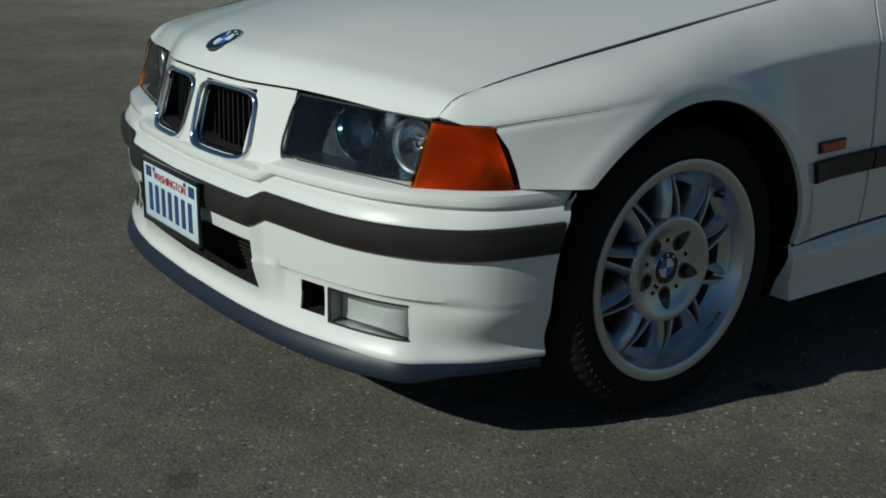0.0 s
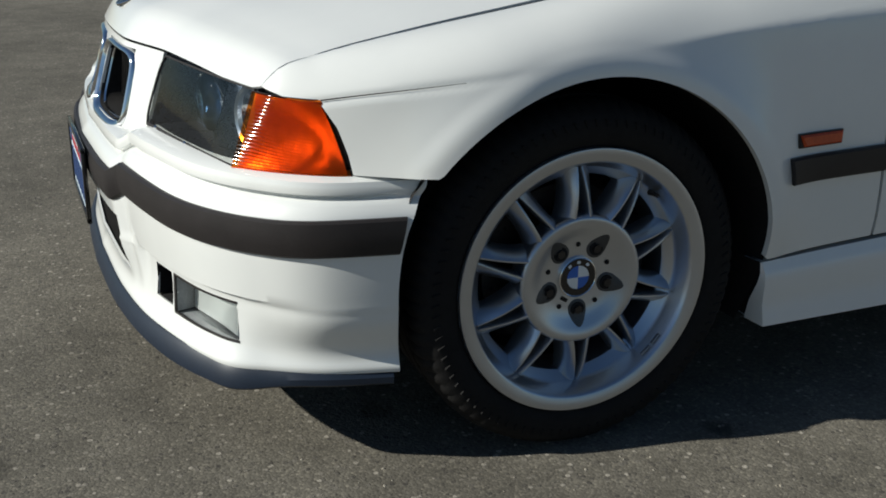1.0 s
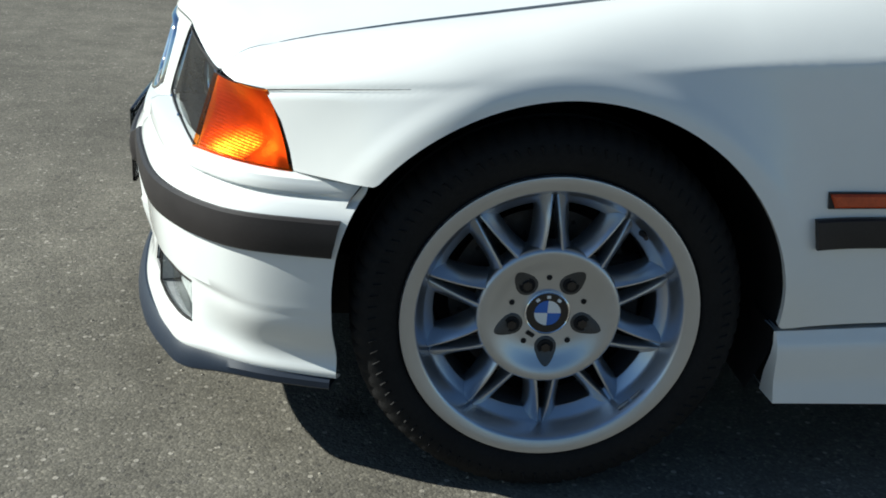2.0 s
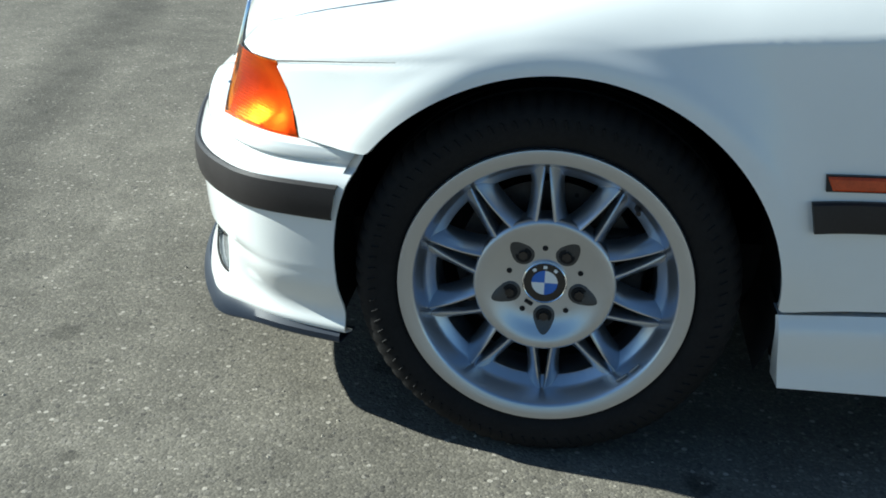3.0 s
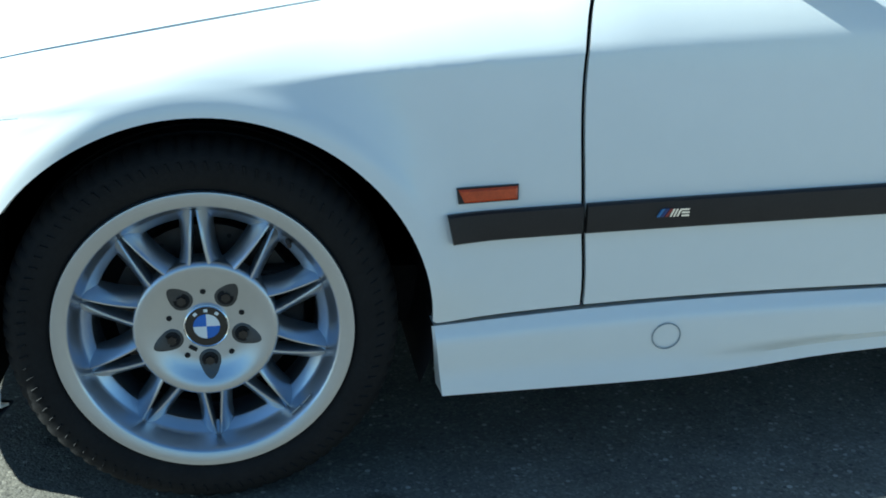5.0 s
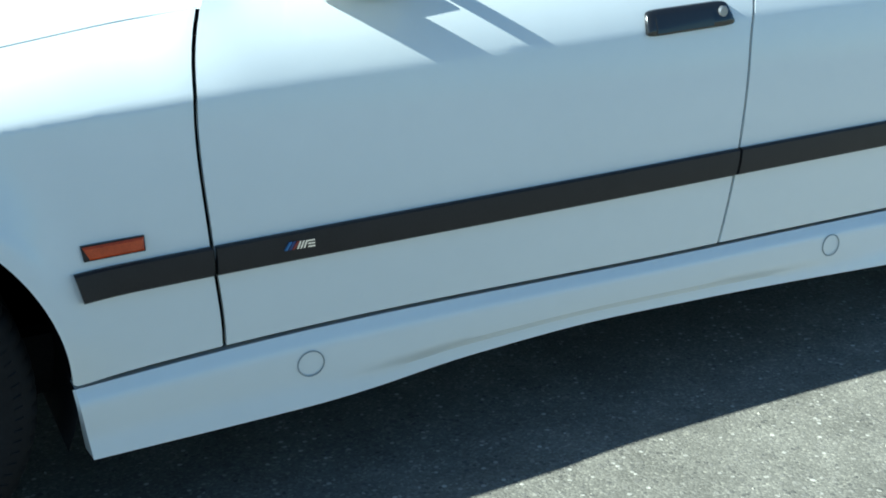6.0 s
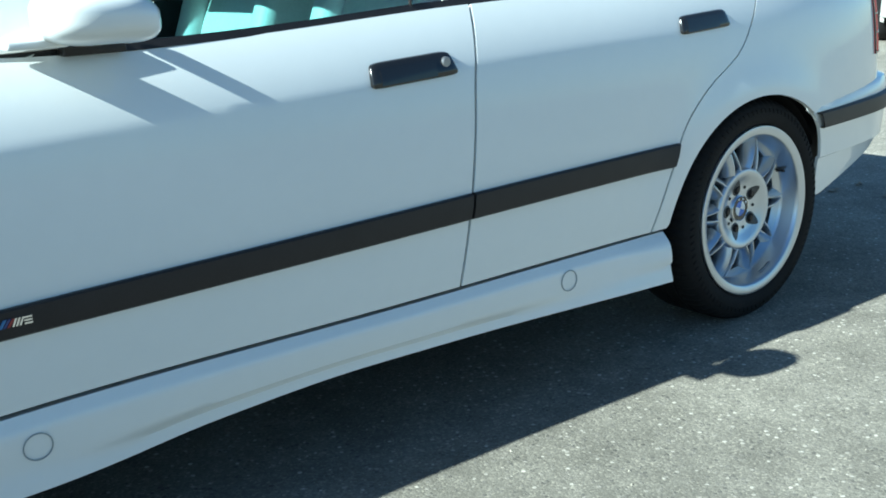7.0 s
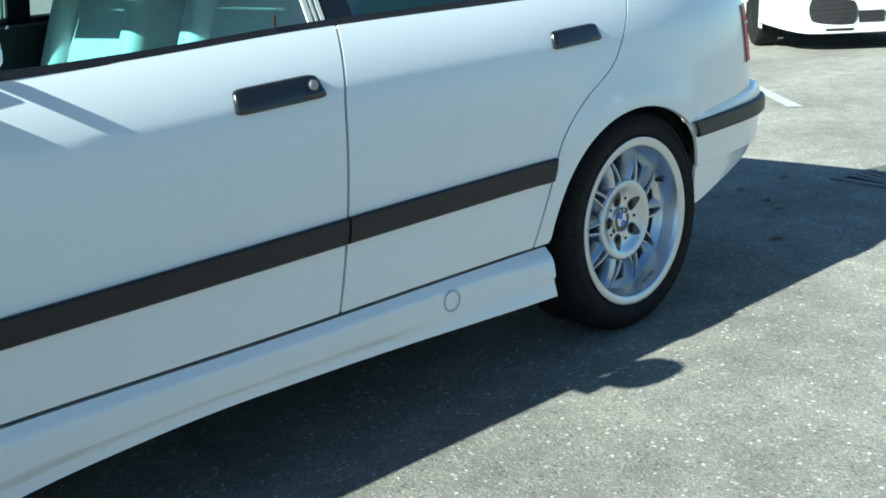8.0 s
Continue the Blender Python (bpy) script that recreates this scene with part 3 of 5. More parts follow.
BADGE_COLS = ((0.05, 0.16, 0.36), (0.02, 0.04, 0.16), (0.22, 0.02, 0.02))
for SIDE in (-1, 1):
    part("fender_moulding", moulding(0.374, gap_f(0.48) - 0.002, SIDE, slant1=0.0), TRIM, car, "black rubbing strip", angle=30)
    dm = part("door_moulding", moulding(gap_f(0.48) + 0.004, gap_b(0.51) - 0.003, SIDE, 0.0, -0.008), TRIM, car, "black rubbing strip", angle=30)
    part("door_moulding", moulding(gap_b(0.51) + 0.004, gap_r(0.54) - 0.006, SIDE, -0.008, -0.020), TRIM, car, "black rubbing strip", angle=30)
    bx, bz = 0.706, 0.474

    def bar(x, w, h, lean, dz=0.0):
        bm = bmesh.new()
        c = []
        for o in (0.011, 0.0155):
            c.append([bm.verts.new((bx + x + px + lean * pz, SIDE * (side_y(bx + x, bz) + o), bz + dz + pz)) for px, pz in ((0, 0), (w, 0), (w, h), (0, h))])
        bm.faces.new(c[1])
        for i in range(4):
            j = (i + 1) % 4
            bm.faces.new((c[0][i], c[0][j], c[1][j], c[1][i]))
        return bm
    for i, col in enumerate(BADGE_COLS):
        nmm = "badge_stripe_%s" % "abc"[i]
        mt = bpy.data.materials.get(nmm) or pbr(nmm, col, 0.3, coat=0.4, var=0.03)
        part("badge_stripe", bar(0.0065 * i, 0.0052, 0.013, 0.7), mt, dm, "coloured badge stripe", flat=True)
    for x, w in ((0.021, 0.0035), (0.0265, 0.0035), (0.032, 0.0035)):
        part("badge_bar", bar(x, w, 0.013, 0.45), CHROME, dm, "chrome badge bar", flat=True)
    for dz in (0.0, 0.005, 0.010):
        part("badge_bar", bar(0.040, 0.013, 0.003, 0.2, dz), CHROME, dm, "chrome badge bar", flat=True)
    # side marker lamp
    zc, x0, x1 = 0.519, 0.394, 0.484
    bm = bmesh.new()
    for o, i in ((-0.002, 0.0), (0.006, 0.0), (0.009, 0.003)):
        for px, pz in ((x0 + i + 0.007, zc - 0.011 + i), (x1 - i, zc - 0.009 + i), (x1 - i, zc + 0.012 - i), (x0 + i - 0.003, zc + 0.010 - i)):
            bm.verts.new((px, SIDE * (side_y(px, pz) + o), pz))
    bm.verts.ensure_lookup_table()
    for k in (0, 4):
        for i in range(4):
            j = (i + 1) % 4
            bm.faces.new([bm.verts[q] for q in (k + i, k + j, k + 4 + j, k + 4 + i)])
    bm.faces.new(bm.verts[8:12])
    mk = part("side_marker", bm, pbr("marker_lens", (0.50, 0.065, 0.012), 0.18, coat=0.4, var=0.3, scale=60), car, "dark orange side marker lamp", flat=True)
    bm = bmesh.new()
    pts = [(x0 - 0.002, zc - 0.013), (x1 + 0.002, zc - 0.011), (x1 + 0.002, zc + 0.014), (x0 - 0.005, zc + 0.012)]
    for o in (-0.002, 0.004):
        for px, pz in pts:
            bm.verts.new((px, SIDE * (side_y(px, pz) + o), pz))
    bm.verts.ensure_lookup_table()
    for i in range(4):
        j = (i + 1) % 4
        bm.faces.new([bm.verts[q] for q in (i, j, 4 + j, 4 + i)])
    bm.faces.new(bm.verts[4:8])
    part("marker_bezel", bm, TRIM, mk, "black bezel", flat=True)


# door handles
def handle(x0, x1, z0, z1, side, lock):
    """A pull handle in its black housing."""
    bm = bmesh.new()
    n = 32

    def outline(inset):
        pts = []
        for i in range(n):
            a = 2 * math.pi * i / n
            ca, sa = math.cos(a), math.sin(a)
            px = math.copysign(abs(ca) ** 0.2, ca)
            pz = math.copysign(abs(sa) ** 0.26, sa)
            x = (x0 + x1) / 2 + px * ((x1 - x0) / 2 - inset)
            z = (z0 + z1) / 2 + pz * ((z1 - z0) / 2 - inset)
            x -= 0.40 * (z - z0) * (1 if px > 0 else -0.30)
            z += 0.05 * (x - x0)
            pts.append((x, z))
        return pts
    rings = []
    for inset, o in ((0, -0.006), (0, 0.005), (0.0015, 0.0075), (0.004, 0.0090), (0.012, 0.0098)):
        rings.append([bm.verts.new((x, side * (side_y(x, z) + o), z)) for x, z in outline(inset)])
    for a, b in zip(rings, rings[1:]):
        for i in range(n):
            bm.faces.new((a[i], a[(i + 1) % n], b[(i + 1) % n], b[i]))
    bm.faces.new(rings[-1])
    h = part("door_handle", bm, GLOSS, car, "black plastic door handle", angle=35)
    w = x1 - x0
    xa, xb = x0 + 0.10 * w, x0 + 0.72 * w
    bm = grid(lambda u, v: (xa + (xb - xa) * u, side * (side_y(xa + (xb - xa) * u, z0 + 0.005 + 0.030 * v) + 0.0108), z0 + 0.005 + 0.030 * v + 0.05 * (xa - x0 + (xb - xa) * u)), span(10), span(8))
    part("pull_flap", bm, GLOSS, h, thick=0.004)
    if lock:
        bm = lathe([(0.0, -0.003), (0.0090, -0.003), (0.0108, -0.001), (0.0108, 0.008)], 24)
        lx, lz = x0 + 0.845 * w, z0 + 0.037
        mm = Matrix.Translation((lx, side * (side_y(lx, lz) + 0.0105), lz))
        if side > 0:
            mm = mm @ Matrix.Rotation(math.pi, 4, 'Z')
        bmesh.ops.transform(bm, matrix=mm, verts=bm.verts)
        part("lock_cylinder", bm, bpy.data.materials.get("lock_steel") or pbr("lock_steel", (0.30, 0.30, 0.31), 0.4, 0.8, var=0.1), h, "steel lock cylinder")
    return h


for SIDE in (-1, 1):
    handle(1.442, 1.660, 0.764, 0.812, SIDE, True)
    handle(2.360, 2.552, 0.798, 0.842, SIDE, False)

# ---- front bumper ----
plan = spline((0.0, -0.683, 0.0), (0.25, -0.668, 0.28), (0.45, -0.641, 0.47), (0.62, -0.589, 0.633), (0.74, -0.528, 0.720), (0.85, -0.447, 0.786), (1.0, -0.25, 0.828))
low_plan = spline((0.0, -0.688, 0.0), (0.25, -0.677, 0.28), (0.45, -0.650, 0.475), (0.60, -0.599, 0.629), (0.68, -0.564, 0.688), (0.74, -0.514, 0.720), (0.85, -0.432, 0.763), (1.0, -0.25, 0.812))
rear_edge = spline((0.14, -0.326), (0.20, -0.328), (0.29, -0.331), (0.355, -0.331), (0.426, -0.320), (0.479, -0.300), (0.505, -0.286), (0.521, -0.286), (0.53, -0.286))


def end_t(x):
    lo, hi = 0.8, 1.0
    for _ in range(24):
        m = (lo + hi) / 2
        lo, hi = (m, hi) if plan(m)[0] < x else (lo, m)
    return lo


def bump(t, z, o, clip=True, end=None):
    """A point of the front bumper: t runs from the centre line round to the wheel arch."""
    if clip and t > 0.8:
        t = 0.8 + (t - 0.8) / 0.2 * (end_t(rear_edge(z) if end is None else end) - 0.8)
    k = smooth(0.29, 0.195, z)
    at = lambda q: plan(q) * (1 - k) + low_plan(q) * k
    d = at(min(t + 0.004, 1)) - at(max(t - 0.004, 0))
    n = Vector((-d[1], d[0])).normalized()
    p = at(t)
    x, y = p[0] + n.x * o, p[1] + n.y * o
    if t < 0.005:
        y = 0.0
    return x, y


def dip(t, z):
    """The upper bumper lies lower under the grille, with a step at its side."""
    z -= 0.006 * smooth(0.36, 0.55, t) * smooth(0.95, 0.72, t) * smooth(0.33, 0.40, z) * smooth(0.50, 0.465, z)
    return z - 0.020 * smooth(0.335, 0.285, t) * smooth(0.352, 0.402, z)


def cover_o(t, z):
    ledge = 0.055 - 0.015 * smooth(0.1, 0.8, t)
    k = [(0.521, -ledge), (0.518, -0.014), (0.512, -0.002), (0.500, 0.001), (0.493, 0.0), (0.490, -0.010), (0.486, -0.010), (0.483, 0.001), (0.470, 0.012), (0.459, 0.017),
         (0.402, 0.016), (0.355, 0.013), (0.316, 0.009), (0.308, -0.003), (0.255, -0.006), (0.236, -0.006), (0.222, -0.004), (0.210, 0.001), (0.200, 0.006), (0.194, 0.007), (0.188, 0.004), (0.180, -0.02)]
    zs, os = [a for a, b in k][::-1], [b for a, b in k][::-1]
    o = float(np.interp(z, zs, os))
    if 0.484 < z < 0.492:
        o += 0.009 * smooth(0.93, 0.985, t)
    fold = smooth(0.345, 0.375, t) * smooth(0.90, 0.68, t)
    if 0.2 < z < 0.316:
        o += (0.013 - 0.003 * smooth(0.69, 0.795, t)) * (1 - fold) * smooth(0.21, 0.312, z)
    o += 0.014 * smooth(0.325, 0.285, t) * smooth(0.20, 0.30, z)
    return o


Z_ROWS = [0.521, 0.518, 0.512, 0.506, 0.500, 0.493, 0.490, 0.486, 0.483, 0.477, 0.470, 0.464, 0.459, 0.430, 0.402, 0.378, 0.352, 0.33, 0.316, 0.309, 0.303, 0.297, 0.292, 0.284, 0.272, 0.258, 0.245, 0.237, 0.230, 0.223, 0.215, 0.210, 0.205, 0.200, 0.194, 0.188, 0.184, 0.180]
T_ROWS = sorted(set([round(t, 4) for t in span(16, 0, 0.29)] + [0.30, 0.31, 0.32, 0.33, 0.345, 0.355, 0.365, 0.375, 0.39] + [round(t, 4) for t in span(4, 0.42, 0.485)] + [round(t, 4) for t in span(12, 0.497, 0.685)] + [round(t, 4) for t in span(30, 0.70, 1.0)]))
HOLES = ((0.0, 0.29, 0.245, 0.352), (0.42, 0.485, 0.237, 0.297), (0.497, 0.685, 0.230, 0.297))


def in_hole(i, j):
    t, z = (T_ROWS[i] + T_ROWS[i + 1]) / 2, (Z_ROWS[j] + Z_ROWS[j + 1]) / 2
    return any(a < t < b and c < z < d for a, b, c, d in HOLES)


def mirrored(fn, us, vs, skip=None):
    """One sheet for both sides of the centre line."""
    bm = bmesh.new()
    for s in (-1, 1):
        grid(lambda u, v: (lambda p: (p[0], s * p[1], p[2]))(fn(u, v)), us, vs, bm, skip)
    bmesh.ops.remove_doubles(bm, verts=[v for v in bm.verts if abs(v.co.y) < 0.002], dist=0.002)
    return bm


bumper = part("front_bumper", mirrored(lambda t, z: (*bump(t, z, cover_o(t, z)), dip(t, z)), T_ROWS, Z_ROWS, in_hole), PAINT, car, "white front bumper cover", angle=38, thick=0.004)
tprof = [(0.4605, 0.010), (0.4605, 0.021), (0.457, 0.026), (0.44, 0.0285), (0.42, 0.0275), (0.405, 0.024), (0.401, 0.018), (0.401, 0.010)]


def trim_fn(t, k):
    z, o = tprof[int(k)]
    o += 0.014 * smooth(0.325, 0.285, t)
    x, y = bump(t, z, o, end=-0.320 - (0.46 - z) * 0.2)
    return (x, y, dip(t, z))


part("bumper_moulding", mirrored(trim_fn, span(90), range(len(tprof))), TRIM, bumper, "black bumper rubbing strip", angle=30, thick=0.003)
lprof = [(0.196, 0.002), (0.1955, 0.010), (0.189, 0.0155), (0.172, 0.0225), (0.162, 0.0225), (0.158, 0.018), (0.158, -0.04)]


def lip_fn(t, k):
    z, o = lprof[int(k)]
    o = o - 0.009 * smooth(0.48, 0.64, t) - 0.005 * smooth(0.75, 1.0, t)
    return (*bump(t, z, o, end=-0.338), z + (0.009 * smooth(0.68, 0.82, t) - 0.006 * smooth(0.35, 0.60, t) * smooth(0.76, 0.67, t) if k > 2 else 0.0))


part("lip_spoiler", mirrored(lip_fn, span(70), range(len(lprof))), LIP, bumper, "dark lip spoiler", angle=35, thick=0.003)


def pocket(t0, t1, z0, z1, depth, nt=10):
    """A recess behind an opening of the bumper."""
    bm = bmesh.new()
    ts, k = span(nt, t0, t1), 0.002
    f = lambda t, z, o: Vector((*bump(t, z, cover_o(t, z) + o, clip=False), z))
    grid(lambda t, q: f(t, z1 + k, -depth * q), ts, [0, 1], bm)
    grid(lambda t, q: f(t, z0 - k, -depth * q), ts, [0, 1], bm)
    grid(lambda t, q: f(t, z0 + (z1 - z0) * q, -depth), ts, [0, 0.5, 1], bm)
    for t in ((t0, t1) if t0 > 0.01 else (t1,)):
        grid(lambda z, q: f(t, z, -depth * q), [z0, (z0 + z1) / 2, z1], [0, 1], bm)
    return bm


def both(bm):
    """Add the mirror image across the centre line."""
    geom = bm.verts[:] + bm.edges[:] + bm.faces[:]
    d = bmesh.ops.duplicate(bm, geom=geom)["geom"]
    for v in d:
        if isinstance(v, bmesh.types.BMVert):
            v.co.y = -v.co.y
    return bm


def flip_y(bm):
    for v in bm.verts:
        v.co.y = -v.co.y
    return bm


part("centre_intake", both(pocket(0.0, 0.29, 0.245, 0.352, 0.09, 14)), DARK, bumper, "black lower air intake")
for SIDE in (-1, 1):
    side_of = (lambda bm: flip_y(bm)) if SIDE < 0 else (lambda bm: bm)
    part("brake_duct", side_of(pocket(0.42, 0.485, 0.237, 0.297, 0.06, 4)), DARK, bumper, "black brake duct")
    fog = part("fog_lamp", side_of(pocket(0.497, 0.685, 0.230, 0.297, 0.055, 10)), bpy.data.materials.get("fog_housing") or pbr("fog_housing", (0.30, 0.31, 0.32), 0.4, 0.2, var=0.2), bumper, "rectangular fog lamp in a grey housing")
    f = lambda t, z, o: Vector((*bump(t, z, cover_o(t, z) + o, clip=False), z))
    def fog_lens(t, z):
        q, r = (t - 0.499) / 0.184, (z - 0.232) / 0.063
        o = -0.004 - 0.015 * (1 - q) - 0.002 * q ** 6 + 0.004 * (math.sin(math.pi * q) * math.sin(math.pi * r)) ** 0.5 + 0.0003 * math.sin(t * 700)
        return f(t, z, o)
    bm = grid(fog_lens, span(90, 0.499, 0.683), span(10, 0.232, 0.295))
    part("fog_lens", side_of(bm), CLEAR, fog, "clear ribbed fog lamp lens")
    bm = grid(lambda t, z: f(t, z, -0.011 - 0.022 * (0.683 - t) / 0.184 - 0.008 * math.sin(math.pi * (t - 0.499) / 0.184)), span(30, 0.500, 0.682), span(8, 0.232, 0.295))
    part("fog_reflector", side_of(bm), bpy.data.materials.get("fog_silver") or pbr("fog_silver", (0.84, 0.86, 0.84), 0.32, 0.45, var=0.08, scale=60, bump=0.5, bump_scale=70), fog, "silver fog lamp reflector")
    bm = bmesh.new()
    for za, zb in ((0.2285, 0.2325), (0.2945, 0.2985)):
        grid(lambda t, z: f(t, z, 0.001), span(12, 0.495, 0.687), [za, zb], bm)
    for ta, tb in ((0.494, 0.500),):
        grid(lambda t, z: f(t, z, 0.001), [ta, tb], [0.230, 0.297], bm)
    part("fog_lamp_rim", side_of(bm), TRIM, fog, "thin dark seal", thick=0.003)
# grille bars behind the lower intake
for i in range(11):
    z = 0.250 + 0.0095 * i
    bm = bmesh.new()
    for s in (-1, 1):
        grid(lambda t, q: (lambda p: (p[0] + 0.004 * q, s * p[1], z + 0.0025 * q))(bump(t, z, cover_o(t, z) - 0.050, clip=False)), span(10, 0.0, 0.288), [0, 1], bm)
    part("intake_bar", bm, TRIM, bumper, thick=0.002)
# ---- number plate ----
PX = -0.729
plate = part("number_plate", rbox(PX, PX + 0.004, -0.152, 0.152, 0.300, 0.436, 0.0015, 2), pbr("plate_white", (0.60, 0.70, 0.78), 0.4, var=0.10, scale=9), car, "white licence plate with blue characters", angle=30)
bm = bmesh.new()
for a in ((-0.160, -0.149, 0.292, 0.442), (0.149, 0.160, 0.292, 0.442), (-0.160, 0.160, 0.292, 0.306), (-0.160, 0.160, 0.430, 0.442)):
    rbox(PX - 0.004, PX + 0.005, *a, 0.003, 2, bm)
part("plate_frame", bm, GLOSS, plate, "black plate frame", angle=30)
INK = pbr("plate_blue", (0.03, 0.06, 0.17), 0.5, var=0.05)
for i in range(7):
    y = 0.125 - 0.0365 * i
    part("plate_bar", box(PX - 0.0018, PX, y - 0.022, y - 0.004, 0.322, 0.386), INK, plate, "dark blue bar", flat=True)
for y in (-0.118, 0.118):
    part("plate_tab", rbox(PX - 0.0022, PX, y - 0.014, y + 0.014, 0.400, 0.424, 0.0008, 1), INK, plate, "dark registration tab", flat=True)
    for z in (0.412,):
        bm = lathe([(0.0, -0.003), (0.004, -0.002), (0.005, 0.0)], 14)
        bmesh.ops.transform(bm, matrix=Matrix.Translation((PX - 0.001, y * 0.72, z + 0.010)) @ Matrix.Rotation(radians(-90), 4, 'Z'), verts=bm.verts)
        part("plate_screw", bm, CHROME, plate, "chrome screw")
tc = bpy.data.curves.new("state_name", 'FONT')
tc.body, tc.size, tc.align_x, tc.extrude = "WASHINGTON", 0.026, 'CENTER', 0.0004
txt = new("state_name", tc)
tc.materials.append(pbr("plate_red", (0.50, 0.05, 0.06), 0.5, var=0.05))
txt.matrix_world = Matrix.Translation((PX - 0.0012, 0, 0.399)) @ Euler((radians(90), 0, radians(-90))).to_matrix().to_4x4()
txt.parent = plate

# ---- nose: grille, headlamps, indicators ----
KZ0, KZ1 = 0.508, 0.630


def nose(y, z, o=0.0):
    return Vector((nose_x(y, z) - o, y, z))


def super_ring(cy, cz, a, b, n=56, e=0.34, skew=0.0):
    pts = []
    for i in range(n):
        t = 2 * math.pi * i / n
        ca, sa = math.cos(t), math.sin(t)
        y = cy + a * math.copysign(abs(ca) ** e, ca)
        z = cz + b * math.copysign(abs(sa) ** e, sa)
        pts.append((y + skew * (z - cz), z))
    return pts


ZTOP = lambda y: shut_z(-0.507) + 0.004 + 0.006 * (1 - (y / 0.69) ** 2) - 0.004
ys = span(60, -0.338, 0.338)


def header_fn(y, v):
    z = 0.494 + (ZTOP(y) - 0.494) * v
    return nose(y, z)


def header_skip(i, j):
    y = abs((ys[i] + ys[i + 1]) / 2)
    return 0.032 < y < 0.240 and 1 <= j < 15


header = part("nose_panel", grid(header_fn, ys, span(16), skip=header_skip), PAINT, car, "white nose panel", thick=0.006)
for SIDE in (-1, 1):
    cy, cz, a, b = SIDE * 0.136, 0.5635, 0.116, 0.070
    bm = bmesh.new()
    rings = []
    for gr, o in ((0.0055, -0.004), (0.005, 0.004), (0.003, 0.0075), (0.0, 0.0075), (-0.004, 0.002), (-0.0085, -0.014)):
        rings.append([bm.verts.new(nose(y, z, o)) for y, z in super_ring(cy, cz, a + gr - 0.004, b + gr - 0.004, e=0.36, skew=-0.10 * SIDE)])
    for p, q in zip(rings, rings[1:]):
        for i in range(len(p)):
            bm.faces.new((p[i], p[(i + 1) % len(p)], q[(i + 1) % len(q)], q[i]))
    gr = part("grille", bm, CHROME, car, "chrome kidney grille surround with black slats", angle=50)
    bm = bmesh.new()
    rings = [[bm.verts.new(nose(y, z, o)) for y, z in super_ring(cy, cz, a - 0.0115, b - 0.0115, e=0.36, skew=-0.10 * SIDE)] for o in (-0.003, -0.085)]
    for i in range(len(rings[0])):
        j = (i + 1) % len(rings[0])
        bm.faces.new((rings[0][i], rings[0][j], rings[1][j], rings[1][i]))
    part("grille_wall", bm, DARK, gr, "black grille duct")
    bm = bmesh.new()
    bm.faces.new([bm.verts.new(nose(y, z, -0.083)) for y, z in super_ring(cy, cz, a, b, skew=-0.10 * SIDE)])
    part("grille_back", bm, DARK, gr, "black grille cavity", flat=True)
    for i in range(10):
        y = cy - a * 0.86 + 2 * a * 0.86 * i / 9
        bm = box(-0.0015, 0.0015, -0.0022, 0.0022, -0.060, 0.060)
        for v in bm.verts:
            z = cz + v.co.z * 1.05
            yy = y + v.co.y - 0.10 * SIDE * (z - cz)
            v.co = nose(yy, z, -0.050 + 0.030 * smooth(cz + 0.01, cz + 0.06, z) - (0.018 if v.co.x > 0 else 0))
        part("grille_slat", bm, DARK, gr, flat=True)
    # headlamp
    y0, y1 = 0.340, 0.688
    zb = lambda y: 0.519 - 0.004 * (y - 0.34) / 0.35
    zt = lambda y: ZTOP(y) - 0.002

    def hl(u, v, o=0.0):
        lo = 0.340 + 0.0 * v + 0.012 * (2 * v - 1) ** 4 - 0.012 * (1 - v)
        hi = 0.668 + 0.012 * v
        y = lo + (hi - lo) * u
        z = zb(y) + (zt(y) - zb(y)) * v
        p = nose(y, z, o)
        p.y *= SIDE
        return p
    bm = bmesh.new()
    grid(lambda u, v: hl(u, v, -0.085), span(12), span(6), bm)
    for v in (0.0, 1.0):
        grid(lambda u, q: hl(u, v, -0.003 - 0.082 * q), span(12), span(3), bm)
    for u in (0.0, 1.0):
        grid(lambda v, q: hl(u, v, -0.003 - 0.082 * q), span(6), span(3), bm)
    lamp = part("headlamp", bm, pbr("lamp_housing", (0.10, 0.115, 0.145), 0.30, 0.85, var=0.25, scale=20, rough_var=0.1) if SIDE < 0 else bpy.data.materials["lamp_housing"], car, "twin-lens headlamp with dark housing and clear cover")
    bm = grid(lambda u, v: hl(u, v, 0.0005 + 0.002 * math.sin(math.pi * u) * math.sin(math.pi * v)), span(20), span(8))
    part("lamp_cover", bm, CLEAR, lamp, "clear lamp cover")
    bm = bmesh.new()
    for va, vb in ((0.0, 0.045), (0.975, 1.0)):
        grid(lambda u, v: hl(u, v, 0.003), span(20), [va, vb], bm)
    grid(lambda u, v: hl(u, v, 0.003), [0.0, 0.012], span(8), bm)
    part("lamp_seal", bm, TRIM, lamp, "black lamp seal", thick=0.003)
    for nm, u, r, deep in (("projector_lens", 0.40, 0.047, 0.046), ("main_beam_lens", 0.83, 0.048, 0.046)):
        c = hl(u, 0.50, -deep)
        rm = Matrix.Translation(c) @ Matrix.Rotation(radians(-90 + (9 if SIDE < 0 else -9) * (1 + u)), 4, 'Z')
        bm = lathe([(r + 0.006, 0.02), (r + 0.006, -0.004), (r + 0.003, -0.008), (r - 0.001, -0.005), (r - 0.003, 0.004)], 40)
        bmesh.ops.transform(bm, matrix=rm, verts=bm.verts)
        ring = part("lamp_ring", bm, CHROME if nm == "projector_lens" else ALLOY, lamp, "metal lamp ring")
